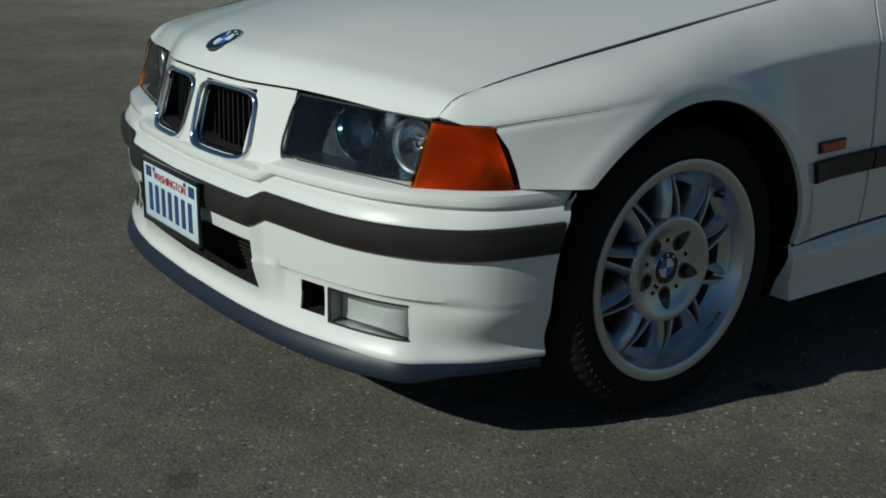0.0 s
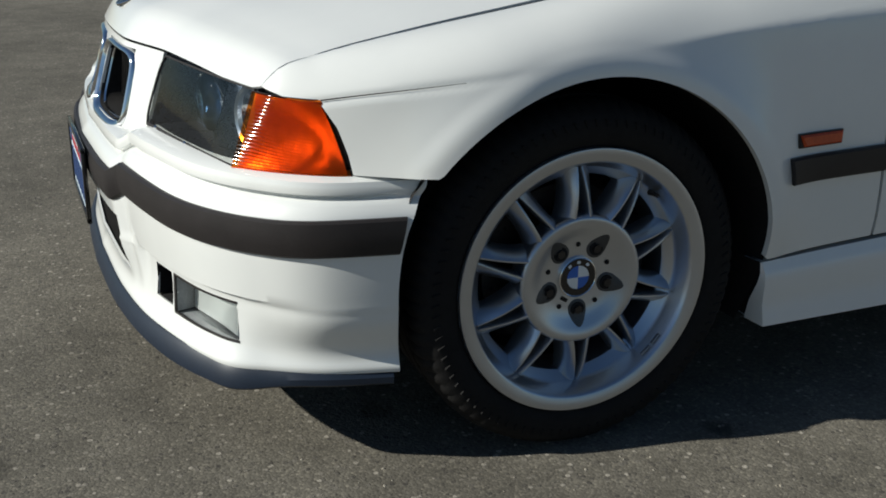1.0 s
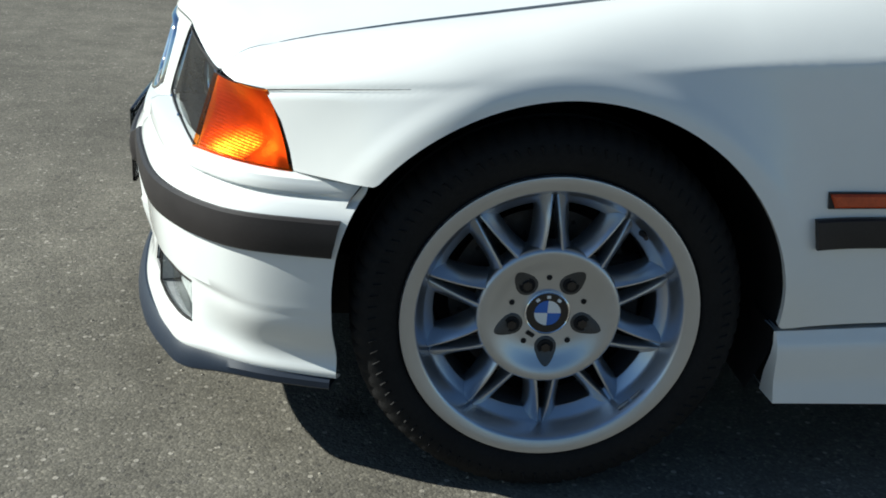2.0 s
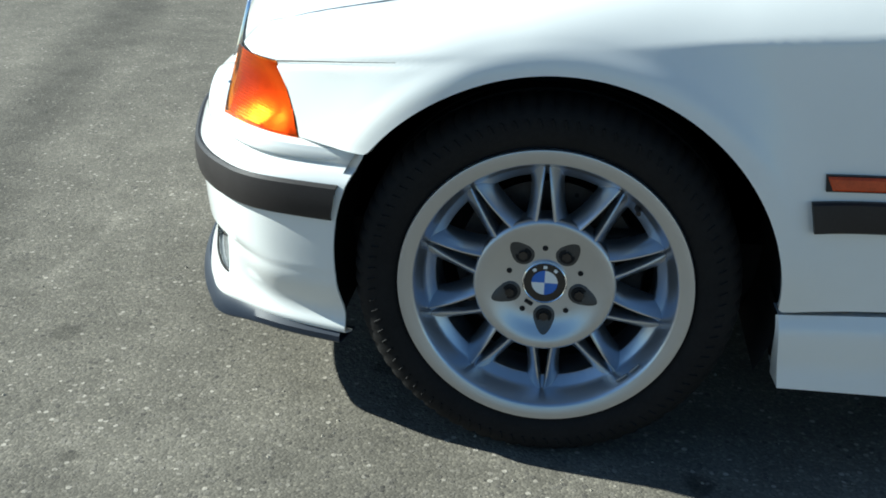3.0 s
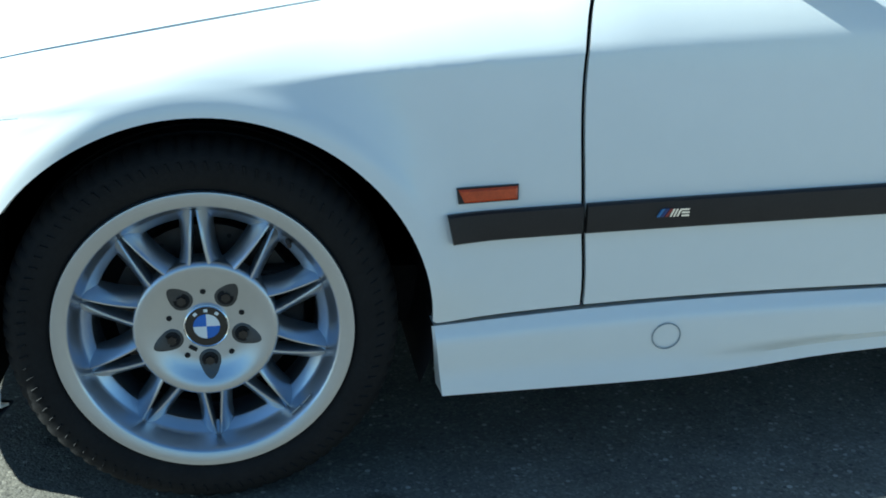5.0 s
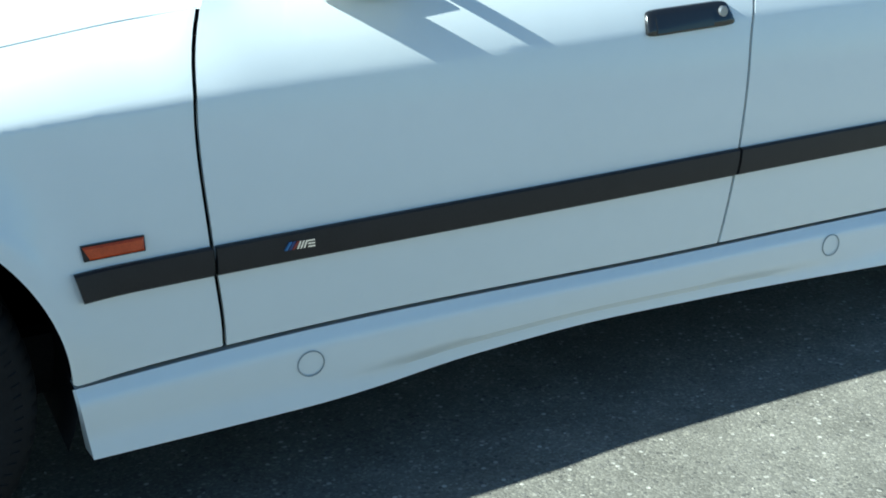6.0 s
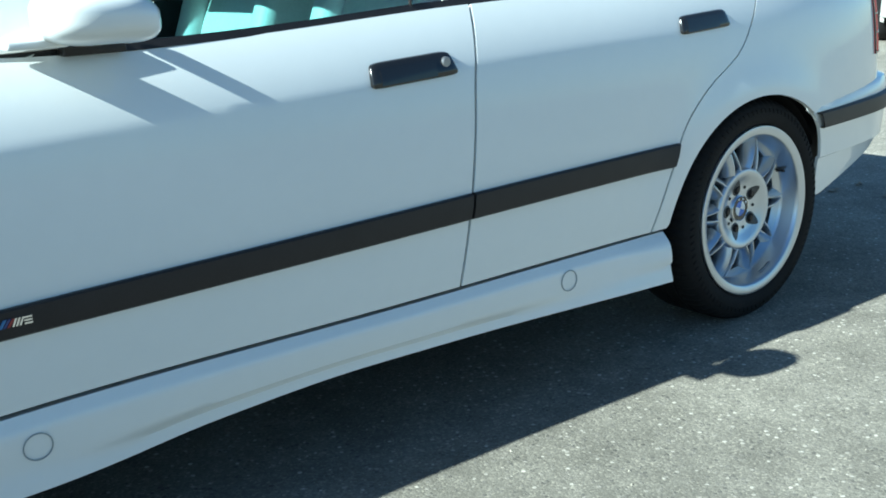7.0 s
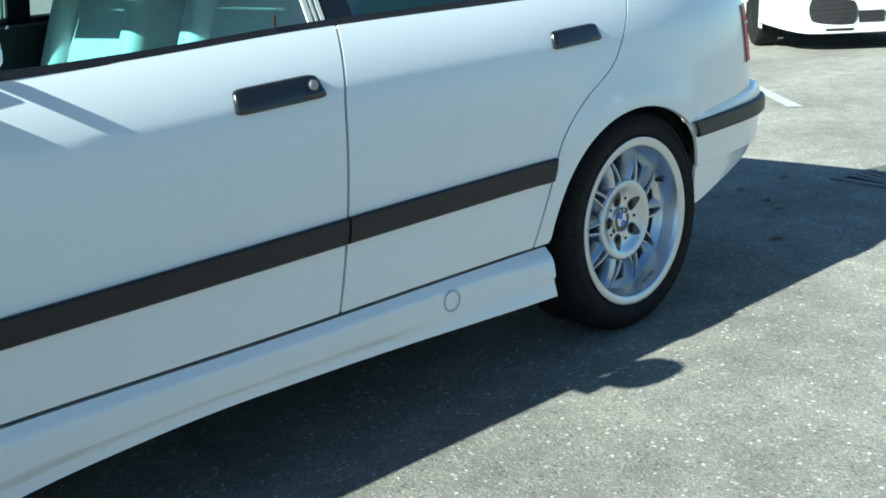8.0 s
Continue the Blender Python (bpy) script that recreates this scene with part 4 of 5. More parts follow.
        if nm == "projector_lens":
            prof = [(r * math.sin(a), -0.006 - 0.016 * math.cos(a)) for a in [math.pi / 2 * i / 8 for i in range(9)]]
            bm = lathe(prof, 40)
            mt = bpy.data.materials.get("projector_glass") or tint_glass("projector_glass", (0.62, 0.74, 0.84), 0.03)
        else:
            prof = [(r * q, 0.040 - 0.042 * q * q) for q in span(8)]
            bm = lathe(prof, 40)
            mt = bpy.data.materials.get("main_reflector") or pbr("main_reflector", (0.80, 0.82, 0.85), 0.12, 1.0, var=0.05, scale=60, bump=0.5, bump_scale=90)
        bmesh.ops.transform(bm, matrix=rm, verts=bm.verts)
        part(nm, bm, mt, lamp)
        if nm == "projector_lens":
            bm = lathe([(r - 0.002, 0.002), (r * 0.7, 0.03), (r * 0.2, 0.045), (0.0, 0.046)], 32)
            bmesh.ops.transform(bm, matrix=rm, verts=bm.verts)
            part("projector_bowl", bm, bpy.data.materials.get("projector_chrome") or pbr("projector_chrome", (0.30, 0.35, 0.42), 0.22, 1.0, var=0.2, scale=40), lamp, "dark polished projector bowl")
        else:
            bm = lathe([(0.0, 0.004), (0.007, 0.006), (0.008, 0.036)], 16)
            bmesh.ops.transform(bm, matrix=rm, verts=bm.verts)
            part("bulb_shield", bm, CHROME, lamp)
    # divider between the two lenses
    bm = grid(lambda u, v: hl(0.60 + 0.05 * u, v, -0.03 - 0.05 * u), span(3), span(6))
    part("lamp_divider", bm, bpy.data.materials["lamp_housing"], lamp, thick=0.004)
    for u in (0.14, 0.52):
        bm = lathe([(0.0, -0.004), (0.003, -0.003), (0.004, 0.0)], 12)
        bmesh.ops.transform(bm, matrix=Matrix.Translation(hl(u, 0.035, 0.003)) @ Matrix.Rotation(radians(-90), 4, 'Z'), verts=bm.verts)
        part("lamp_clip", bm, CHROME, lamp, "small chrome clip")

    # corner indicator, wrapping from the lamp to the fender
    def ind(u, v, o=0.0):
        z = 0.516 + (0.631 + 0.004 * (1 - u) - 0.516) * v
        a = np.array((nose_x(0.68, z) - 0.006, 0.671 + 0.010 * v))
        c = np.array((-0.393 - 0.038 * v + 0.004 * math.sin(math.pi * v), 0.788 - 0.027 * v))
        k = np.array((-0.468 - 0.018 * v, 0.770 - 0.030 * v))
        p = (1 - u) ** 2 * a + 2 * u * (1 - u) * k + u * u * c
        d = 2 * (1 - u) * (k - a) + 2 * u * (c - k)
        n = np.array((-d[1], d[0])) / np.hypot(*d)
        p = p + n * o
        return (p[0], SIDE * p[1], z)
    bm = grid(lambda u, v: ind(u, v, 0.002 + 0.0006 * math.sin(v * 130) * smooth(0.75, 0.35, u) - 0.0012 * (2 * v - 1) ** 8), span(36), span(110))
    indi = part("corner_indicator", bm, bpy.data.materials.get("amber_clear") or tint_glass("amber_clear", (1.0, 0.26, 0.008), 0.06, 1.3), car, "orange front corner indicator", angle=60)
    bm = grid(lambda u, v: ind(0.02 + 0.94 * u, 0.03 + 0.94 * v, -0.005 - 0.026 * math.sin(math.pi * u) ** 0.8 * math.sin(math.pi * v)), span(30), span(26))
    mt = bpy.data.materials.get("indicator_reflector") or pbr("indicator_reflector", (0.97, 0.95, 0.90), 0.34, 0.75, var=0.12, scale=70, bump=0.5, bump_scale=60)
    part("indicator_reflector", bm, mt, indi)
    bm = bmesh.new()
    grid(lambda u, v: ind(u, v, -0.001), [0.998, 1.005], span(10), bm)
    grid(lambda u, v: ind(u, v, -0.001), span(16), [0.992, 1.004], bm)
    part("indicator_seal", bm, TRIM, indi, "black seal", thick=0.003)

# bonnet roundel: plain quarters in a black ring
def roundel(parent, m, r, name="emblem"):
    bm = lathe([(r, 0.002), (r, -0.001), (r * 0.97, -0.002), (r * 0.64, -0.002), (r * 0.62, -0.0012)], 48)
    bmesh.ops.transform(bm, matrix=m, verts=bm.verts)
    e = part(name, bm, GLOSS, parent, "round emblem, black ring with blue and white quarters")
    bm = lathe([(r * 1.06, 0.003), (r * 1.06, -0.0018), (r * 1.02, -0.0028), (r * 0.985, -0.0018)], 48)
    bmesh.ops.transform(bm, matrix=m, verts=bm.verts)
    part("emblem_bezel", bm, CHROME, e)
    for i in range(4):
        bm = lathe([(0.0, -0.0014), (r * 0.62, -0.0014)], 10, a0=i * math.pi / 2, a1=(i + 1) * math.pi / 2)
        bmesh.ops.remove_doubles(bm, verts=bm.verts, dist=1e-5)
        bmesh.ops.transform(bm, matrix=m, verts=bm.verts)
        part("emblem_quarter", bm, BLUE if i % 2 else WHITE, e)
    for i in range(3):
        a = radians(90 + (1 - i) * 38)
        bm = box(-r * 0.09, r * 0.09, -0.0025, -0.0019, -r * 0.075, r * 0.075)
        bmesh.ops.transform(bm, matrix=m @ Matrix.Rotation(-(a - math.pi / 2), 4, 'Y') @ Matrix.Translation((0, 0, r * 0.81)), verts=bm.verts)
        part("emblem_mark", bm, WHITE, e, "small white mark", flat=True)
    return e


bpos = [Vector(bonnet(d, 0)) for d in (0.038, 0.068)]
bn = Vector(((bpos[0] - bpos[1]).z, 0, (bpos[1] - bpos[0]).x)).normalized()
emblem = roundel(car, Matrix.Translation((bpos[0] + bpos[1]) / 2 + bn * 0.001) @ bn.to_track_quat('-Y', 'Z').to_matrix().to_4x4(), 0.040)

# ---- rear bumper and lamps ----
rplan = spline((0.0, 3.700, 0.0), (0.3, 3.690, 0.32), (0.5, 3.650, 0.53), (0.65, 3.585, 0.655), (0.78, 3.48, 0.740), (0.9, 3.25, 0.800), (0.96, 3.00, 0.832), (1.0, 2.80, 0.850))
rear_lead = spline((0.26, 2.998), (0.30, 2.998), (0.41, 2.996), (0.45, 2.990), (0.48, 2.978), (0.51, 2.958), (0.53, 2.941), (0.56, 2.918), (0.62, 2.910))


def rend_t(x):
    lo, hi = 0.85, 1.0
    for _ in range(24):
        m = (lo + hi) / 2
        lo, hi = (m, hi) if rplan(m)[0] > x else (lo, m)
    return lo


def rbump(t, z, o, end=None):
    """A point of the rear bumper: t runs from the centre line round to the wheel arch."""
    if t > 0.85:
        t = 0.85 + (t - 0.85) / 0.15 * (rend_t(rear_lead(z) if end is None else end) - 0.85)
    a, b = rplan(max(t - 0.004, 0)), rplan(min(t + 0.004, 1))
    d = b - a
    n = Vector((d[1], -d[0])).normalized()
    p = rplan(t)
    x, y = p[0] + n.x * o, p[1] + n.y * o
    if t < 0.005:
        y = 0.0
    z -= 0.028 * smooth(3.5, 2.9, x) * smooth(0.53, 0.60, z)
    if z < 0.41:
        low = 0.285 + 0.24 * max(min(x, 3.45) - 3.02, 0)
        z = low + (z - 0.266) / (0.41 - 0.266) * (0.41 - low)
    return x, y, z


RP = [(0.600, -0.05), (0.597, -0.02), (0.590, -0.004), (0.580, 0.002), (0.566, 0.006), (0.553, 0.008), (0.530, 0.008), (0.500, 0.007), (0.48, 0.004), (0.46, 0.002), (0.44, 0.0), (0.41, -0.002), (0.405, -0.008), (0.38, -0.011), (0.34, -0.014), (0.30, -0.017), (0.275, -0.019), (0.268, -0.03), (0.266, -0.08)]
rb = part("rear_bumper", mirrored(lambda t, k: rbump(t, RP[int(k)][0], RP[int(k)][1] * (1 - 0.75 * smooth(0.80, 0.95, t) * (RP[int(k)][0] > 0.585))), span(70), range(len(RP))), PAINT, car, "white rear bumper cover", angle=35, thick=0.009)
RT = [(0.551, 0.008), (0.551, 0.018), (0.546, 0.023), (0.525, 0.025), (0.504, 0.023), (0.499, 0.018), (0.499, 0.008)]


def rtrim(t, k):
    z, o = RT[int(k)]
    return rbump(t, z, o, end=2.968 + (z - 0.50) * -0.5)


part("bumper_moulding", mirrored(rtrim, span(60), range(len(RT))), TRIM, rb, "black bumper rubbing strip", angle=30, thick=0.003)
for SIDE in (-1, 1):
    def tail(u, v, o=0.0, SIDE=SIDE):
        z = 0.668 + 0.172 * v
        if u < 0.5:
            x = 3.355 + 0.28 * u
            return (x, SIDE * (side_y(x, z) + o), z)
        q = (u - 0.5) * math.pi
        return (3.495 + (0.045 + o) * math.sin(q), SIDE * (side_y(3.495, z) + o - 0.26 * (1 - math.cos(q))), z)
    tl = part("tail_lamp", grid(lambda u, v: tail(u, v, 0.004), span(16), span(10)), RED, car, "red tail lamp", thick=0.02)
    for v in (0.02, 0.36, 0.68, 0.985):
        part("lamp_rib", grid(lambda u, q: tail(u, v + 0.02 * (q - 0.5), 0.006), span(16), [0, 1]), GLOSS, tl, thick=0.004)
    part("lamp_rib", grid(lambda q, v: tail(0.02 * q, v, 0.006), [0, 1], span(6)), GLOSS, tl, thick=0.004)
    # door mirror on its painted foot
    bm = bmesh.new()
    bmesh.ops.create_uvsphere(bm, u_segments=40, v_segments=26, radius=1)
    for v in bm.verts:
        sx, sy, sz = (math.copysign(abs(q) ** 0.74, q) for q in v.co)
        x = min(0.912 + 0.094 * sx, 0.990)
        y, z = 0.871 + 0.068 * sy, 0.937 + 0.045 * sz * (1 - 0.15 * max(sy, 0)) - 0.010 * smooth(0.2, 1.0, sx)
        v.co = Vector((x + 0.10 * (y - 0.87) - 0.20 * max(z - 0.94, 0), SIDE * y, z))
    mir = part("door_mirror", bm, PAINT, car, "white door mirror housing", angle=60)
    bm = grid(lambda u, v: (0.9915 + 0.10 * (-0.04 + 0.09 * u) - 0.20 * max(-0.03 + 0.06 * v, 0), SIDE * (0.840 + 0.062 * u), 0.910 + 0.044 * v), span(2), span(2))
    part("mirror_glass", bm, CHROME, mir, "mirror glass", thick=0.002)
    bm = rbox(0.884, 0.990, 0.760, 0.791, 0.872, 0.889, 0.004, 3)
    for v in bm.verts:
        v.co.y *= SIDE
    part("mirror_base", bm, TRIM, mir, "black mirror base")
    for x0, x1, z0, z1 in ((0.775, 0.873, 0.892, 0.908), (0.929, 0.952, 0.926, 0.946)):
        bm = rbox(x0, x1, 0.765, 0.855, z0, z1, 0.006, 3)
        for v in bm.verts:
            v.co.y *= SIDE
        part("mirror_strut", bm, PAINT, mir)
    cabin_panel("mirror_gasket", [(0.722, 0.874), (0.90, 0.883)], [(0.80, 0.975), (0.93, 1.0)], TRIM, SIDE, 6, 6, push=0.003, label="black rubber mirror gasket", thick=0.01)
    cabin_panel("mirror_sail", [(0.732, 0.881), (0.886, 0.886)], [(0.81, 0.97), (0.90, 0.99)], PAINT, SIDE, 6, 6, push=0.011, label="white mirror foot", thick=0.012)

# nose tip pushed forward and far half drawn in to fit the camera's view
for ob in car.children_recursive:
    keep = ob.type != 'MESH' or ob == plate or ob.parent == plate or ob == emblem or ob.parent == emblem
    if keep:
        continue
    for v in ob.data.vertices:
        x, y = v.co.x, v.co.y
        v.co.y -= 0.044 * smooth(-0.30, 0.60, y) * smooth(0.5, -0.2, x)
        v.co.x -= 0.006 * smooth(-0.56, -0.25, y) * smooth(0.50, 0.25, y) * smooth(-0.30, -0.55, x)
# plate and emblem shifted to fit the same view
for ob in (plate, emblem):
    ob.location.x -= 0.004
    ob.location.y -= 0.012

# ---- wheels ----
def tyre_mesh():
    prof = [(0.226, 0.016), (0.232, 0.006), (0.238, 0.000), (0.252, -0.004), (0.270, -0.005), (0.284, -0.001), (0.294, 0.007), (0.300, 0.017), (0.3040, 0.028), (0.3055, 0.040), (0.3055, 0.060), (0.3005, 0.062), (0.3005, 0.070), (0.3055, 0.072),
            (0.3055, 0.110), (0.3005, 0.112), (0.3005, 0.120), (0.3055, 0.122), (0.3055, 0.170), (0.300, 0.192), (0.27, 0.205), (0.23, 0.195)]
    n = 288
    bm = bmesh.new()
    rings = []
    for i in range(n):
        a = 2 * math.pi * i / n
        cut = i % 4 == 0
        ring = []
        for k, (r, d) in enumerate(prof):
            if cut and 6 <= k <= 10:
                r -= 0.004
            ring.append(bm.verts.new((r * math.cos(a), d, r * math.sin(a))))
        rings.append(ring)
    for i in range(n):
        p, q = rings[i], rings[(i + 1) % n]
        for j in range(len(prof) - 1):
            bm.faces.new((p[j], q[j], q[j + 1], p[j + 1]))
    return bm


def shoulder_ribs():
    """Short slanted ribs moulded into the tyre shoulder."""
    bm = bmesh.new()
    for i in range(92):
        a = 2 * math.pi * i / 92
        at = lambda r, w, d: (r * math.cos(a) - w * math.sin(a), d, r * math.sin(a) + w * math.cos(a))
        base = [at(0.266, -0.0035, -0.0045), at(0.266, 0.0005, -0.0045), at(0.279, 0.0045, -0.002), at(0.279, 0.0005, -0.002)]
        top = [at(0.267, -0.0028, -0.0072), at(0.267, -0.0005, -0.0072), at(0.278, 0.0035, -0.0060), at(0.278, 0.0012, -0.0060)]
        b, t = [[bm.verts.new(p) for p in q] for q in (base, top)]
        bm.faces.new(t)
        for j in range(4):
            bm.faces.new((b[j], b[(j + 1) % 4], t[(j + 1) % 4], t[j]))
    return bm


def spoke_mesh(a, s, deep):
    """One blade of a double spoke: wide at the hub, meeting its twin at the rim."""
    bm = bmesh.new()
    rows = []
    for q in span(12):
        r = 0.104 + (0.193 - 0.104) * q
        inn, out = 0.0125 - 0.0105 * q ** 0.9, 0.0180 - 0.0110 * q ** 0.9
        foot = 0.0235 + 0.0085 * (1 - q) ** 4 + 0.0025 * q * q
        top = 0.0175 + deep + 0.014 * q ** 1.5 - 0.004 * math.sin(math.pi * q)
        row = [(s * (foot + 0.0015), 0.066 + deep), (s * foot, top + 0.021), (s * (0.45 * foot + 0.55 * out), top + 0.0085), (s * (out + 0.0008), top + 0.0020), (s * (out - 0.0016), top), (s * (inn + 0.0012), top + 0.0003), (s * inn, top + 0.0025), (s * (inn - 0.0010), top + 0.020), (s * (inn - 0.0015), 0.050 + deep)]
        ring = []
        for w, d in row:
            ring.append(bm.verts.new((r * math.cos(a) - w * math.sin(a), d, r * math.sin(a) + w * math.cos(a))))
        rows.append(ring)
    for p, q in zip(rows, rows[1:]):
        for i in range(len(p)):
            j = (i + 1) % len(p)
            bm.faces.new((p[i], p[j], q[j], q[i]))
    bm.faces.new(rows[0])
    bm.faces.new(rows[-1])
    return bm


def wheel(parent, deep=0.0):
    """A wheel with its tyre; deep sets hub and spokes further in, as on the rear axle."""
    lip = [(0.1740, 0.110 + deep), (0.1755, 0.062 + deep), (0.1765, 0.049 + deep), (0.1785, 0.0465 + deep), (0.1900, 0.0375 + deep), (0.1930, 0.0345 + deep), (0.1955, 0.028 + 0.9 * deep), (0.2030, 0.0105 + 0.3 * deep), (0.2058, 0.0040), (0.2075, 0.0015), (0.2100, 0.0002),
           (0.2200, -0.0022), (0.2275, -0.0036), (0.2305, -0.0028), (0.2318, 0.0), (0.232, 0.003), (0.2315, 0.012), (0.222, 0.020)]
    w = part("wheel", lathe(lip, 128), ALLOY, parent, "silver alloy wheel with ten double spokes", angle=32)
    # shade behind the spokes is put into the inner barrel's near-black colour
    part("wheel_barrel", lathe([(0.1738, 0.108 + deep), (0.173, 0.195), (0.10, 0.198)], 96), bpy.data.materials.get("shaded_alloy") or pbr("shaded_alloy", (0.02, 0.02, 0.02), 0.7, 0.2, var=0.3, scale=20), w, "inner barrel painted dark for the shade behind the spokes")
    part("tyre", tyre_mesh(), RUBBER, w, "black low-profile tyre", angle=35)
    part("shoulder_ribs", shoulder_ribs(), RUBBER, w, "short moulded tyre ribs", flat=True)["kind"] = "stuff"
    disc = [(0.034, 0.0345), (0.040, 0.0335), (0.056, 0.0325), (0.066, 0.0305), (0.078, 0.0255), (0.088, 0.0205), (0.096, 0.0172), (0.103, 0.0156), (0.108, 0.0158), (0.1115, 0.0180), (0.1135, 0.024), (0.112, 0.060)]
    part("hub_disc", lathe([(r, d + deep) for r, d in disc], 120), ALLOY, w, angle=40)
    for i in range(10):
        a = radians(92 + 36 * i)
        for s in (-1, 1):
            part("spoke", spoke_mesh(a, s, deep), ALLOY, w, angle=35)
    face = lambda rad: deep + float(np.interp(rad, [q[0] for q in disc[:9]], [q[1] for q in disc[:9]]))
    for i in range(5):
        a = radians(56 + 72 * i)
        ca, sa = math.cos(a), math.sin(a)
        # bolt pocket: a raised drop drawn outwards, painted dark for a hollow's shade
        bm = bmesh.new()
        rings = []
        for r, out, lift in ((0.0178, 0.0075, 0.0002), (0.0165, 0.0062, 0.0009), (0.0150, 0.0045, 0.0013), (0.0125, 0.001, 0.0016)):
            ring = []
            for k in range(32):
                b = 2 * math.pi * k / 32
                rad = 0.058 + r * math.cos(b) * (1.0 if math.cos(b) < 0 else 1.0 + out * 90)
                tan = r * math.sin(b) * (1 - 0.34 * max(math.cos(b), 0) ** 2)
                ring.append(bm.verts.new((rad * ca - tan * sa, face(rad) - lift, rad * sa + tan * ca)))
            rings.append(ring)
        for p, q in zip(rings, rings[1:]):
            for k in range(32):
                bm.faces.new((p[k], p[(k + 1) % 32], q[(k + 1) % 32], q[k]))
        bm.faces.new(rings[-1])
        part("lug_recess", bm, bpy.data.materials.get("lug_shadow") or pbr("lug_shadow", (0.075, 0.080, 0.088), 0.40, 0.7, var=0.15), w, "dark drop painted for the shade of a lug recess")
        # lug hole and small hole: dark discs on the hub, shade in the colour
        bm = lathe([(0.0, -0.0034), (0.0122, -0.0034), (0.0130, -0.0014)], 28)
        bmesh.ops.translate(bm, verts=bm.verts, vec=(0.058 * ca, face(0.058), 0.058 * sa))
        part("lug_hole", bm, DARK, w, "dark disc painted for the shade of a lug hole")
        bm = bmesh.new()
        bmesh.ops.create_cone(bm, cap_ends=True, segments=6, radius1=0.0085, radius2=0.0076, depth=0.008)
        bmesh.ops.rotate(bm, verts=bm.verts, matrix=Matrix.Rotation(radians(90), 3, 'X'))
        bmesh.ops.translate(bm, verts=bm.verts, vec=(0.058 * ca, face(0.058) - 0.003, 0.058 * sa))
        part("lug_bolt", bm, STEEL, w, "steel lug bolt", flat=True)
        b = a + radians(36)
        bm = lathe([(0.0, -0.0006), (0.004, -0.0006), (0.0046, 0.0006)], 14)
        bmesh.ops.translate(bm, verts=bm.verts, vec=(0.059 * math.cos(b), face(0.059) - 0.0012, 0.059 * math.sin(b)))
        part("small_hole", bm, DARK, w, "small dark disc painted for the shade of a hole")
    roundel(w, Matrix.Translation((0, face(0.036) - 0.0028, 0)), 0.0335, "centre_cap")
    # small cast mark beside the cap
    bm = rbox(-0.007, 0.007, -0.0010, 0.0010, -0.0035, 0.0035, 0.0008, 1)
    bmesh.ops.transform(bm, matrix=Matrix.Rotation(radians(212), 4, 'Y') @ Matrix.Translation((0, face(0.046) - 0.0008, 0.044)), verts=bm.verts)
    part("cast_mark", bm, DARK, w, "small dark cast mark")
    # brake, valve and balance weights
    part("brake_disc", lathe([(0.06, 0.098), (0.148, 0.098), (0.148, 0.120), (0.06, 0.120)], 64), STEEL, w, "steel brake disc")
    for k in range(30):
        b = 2 * math.pi * k / 30
        bm = lathe([(0.0, -0.0006), (0.0035, -0.0006), (0.0038, 0.0004)], 10)
        r = 0.112 if k % 2 else 0.132
        bmesh.ops.translate(bm, verts=bm.verts, vec=(r * math.cos(b), 0.0978, r * math.sin(b)))
        part("disc_hole", bm, DARK, w)
    part("brake_caliper", rbox(0.06, 0.155, 0.070, 0.115, -0.075, 0.075, 0.010, 2), DARK, w, "dark brake caliper")
    va = radians(45)
    bm = lathe([(0.0, -0.020), (0.0035, -0.020), (0.004, -0.004), (0.006, 0.004)], 12)
    bmesh.ops.transform(bm, matrix=Matrix.Translation((0.190 * math.cos(va), 0.032 + deep, 0.190 * math.sin(va))), verts=bm.verts)
    part("valve", bm, TRIM, w, "black tyre valve")
    for k in range(2):
        wa = radians(-48 + 7.5 * k)
        bm = rbox(-0.011, 0.011, -0.007, 0.007, -0.0020, 0.0015, 0.001, 1)
        bmesh.ops.transform(bm, matrix=Matrix.Translation((0.2008 * math.cos(wa), 0.0155 + 0.5 * deep, 0.2008 * math.sin(wa))) @ Matrix.Rotation(-(wa + math.pi / 2), 4, 'Y') @ Matrix.Rotation(radians(-23), 4, 'X'), verts=bm.verts)
        part("balance_weight", bm, bpy.data.materials.get("weight_grey") or pbr("weight_grey", (0.30, 0.31, 0.33), 0.45, 0.6, var=0.1), w, "stick-on balance weight")
    return w


wl = wheel(car)
wl.matrix_basis = pose(0, -0.823, AXLE_Z)
copy_thing(wl, pose(0, 0.823, AXLE_Z, 0, 0, 180))
wr = wheel(car, 0.018)
wr.matrix_basis = pose(WHEELBASE, -0.828, AXLE_Z, 0, 20, 0)
copy_thing(wr, pose(WHEELBASE, 0.828, AXLE_Z, 0, 0, 180))

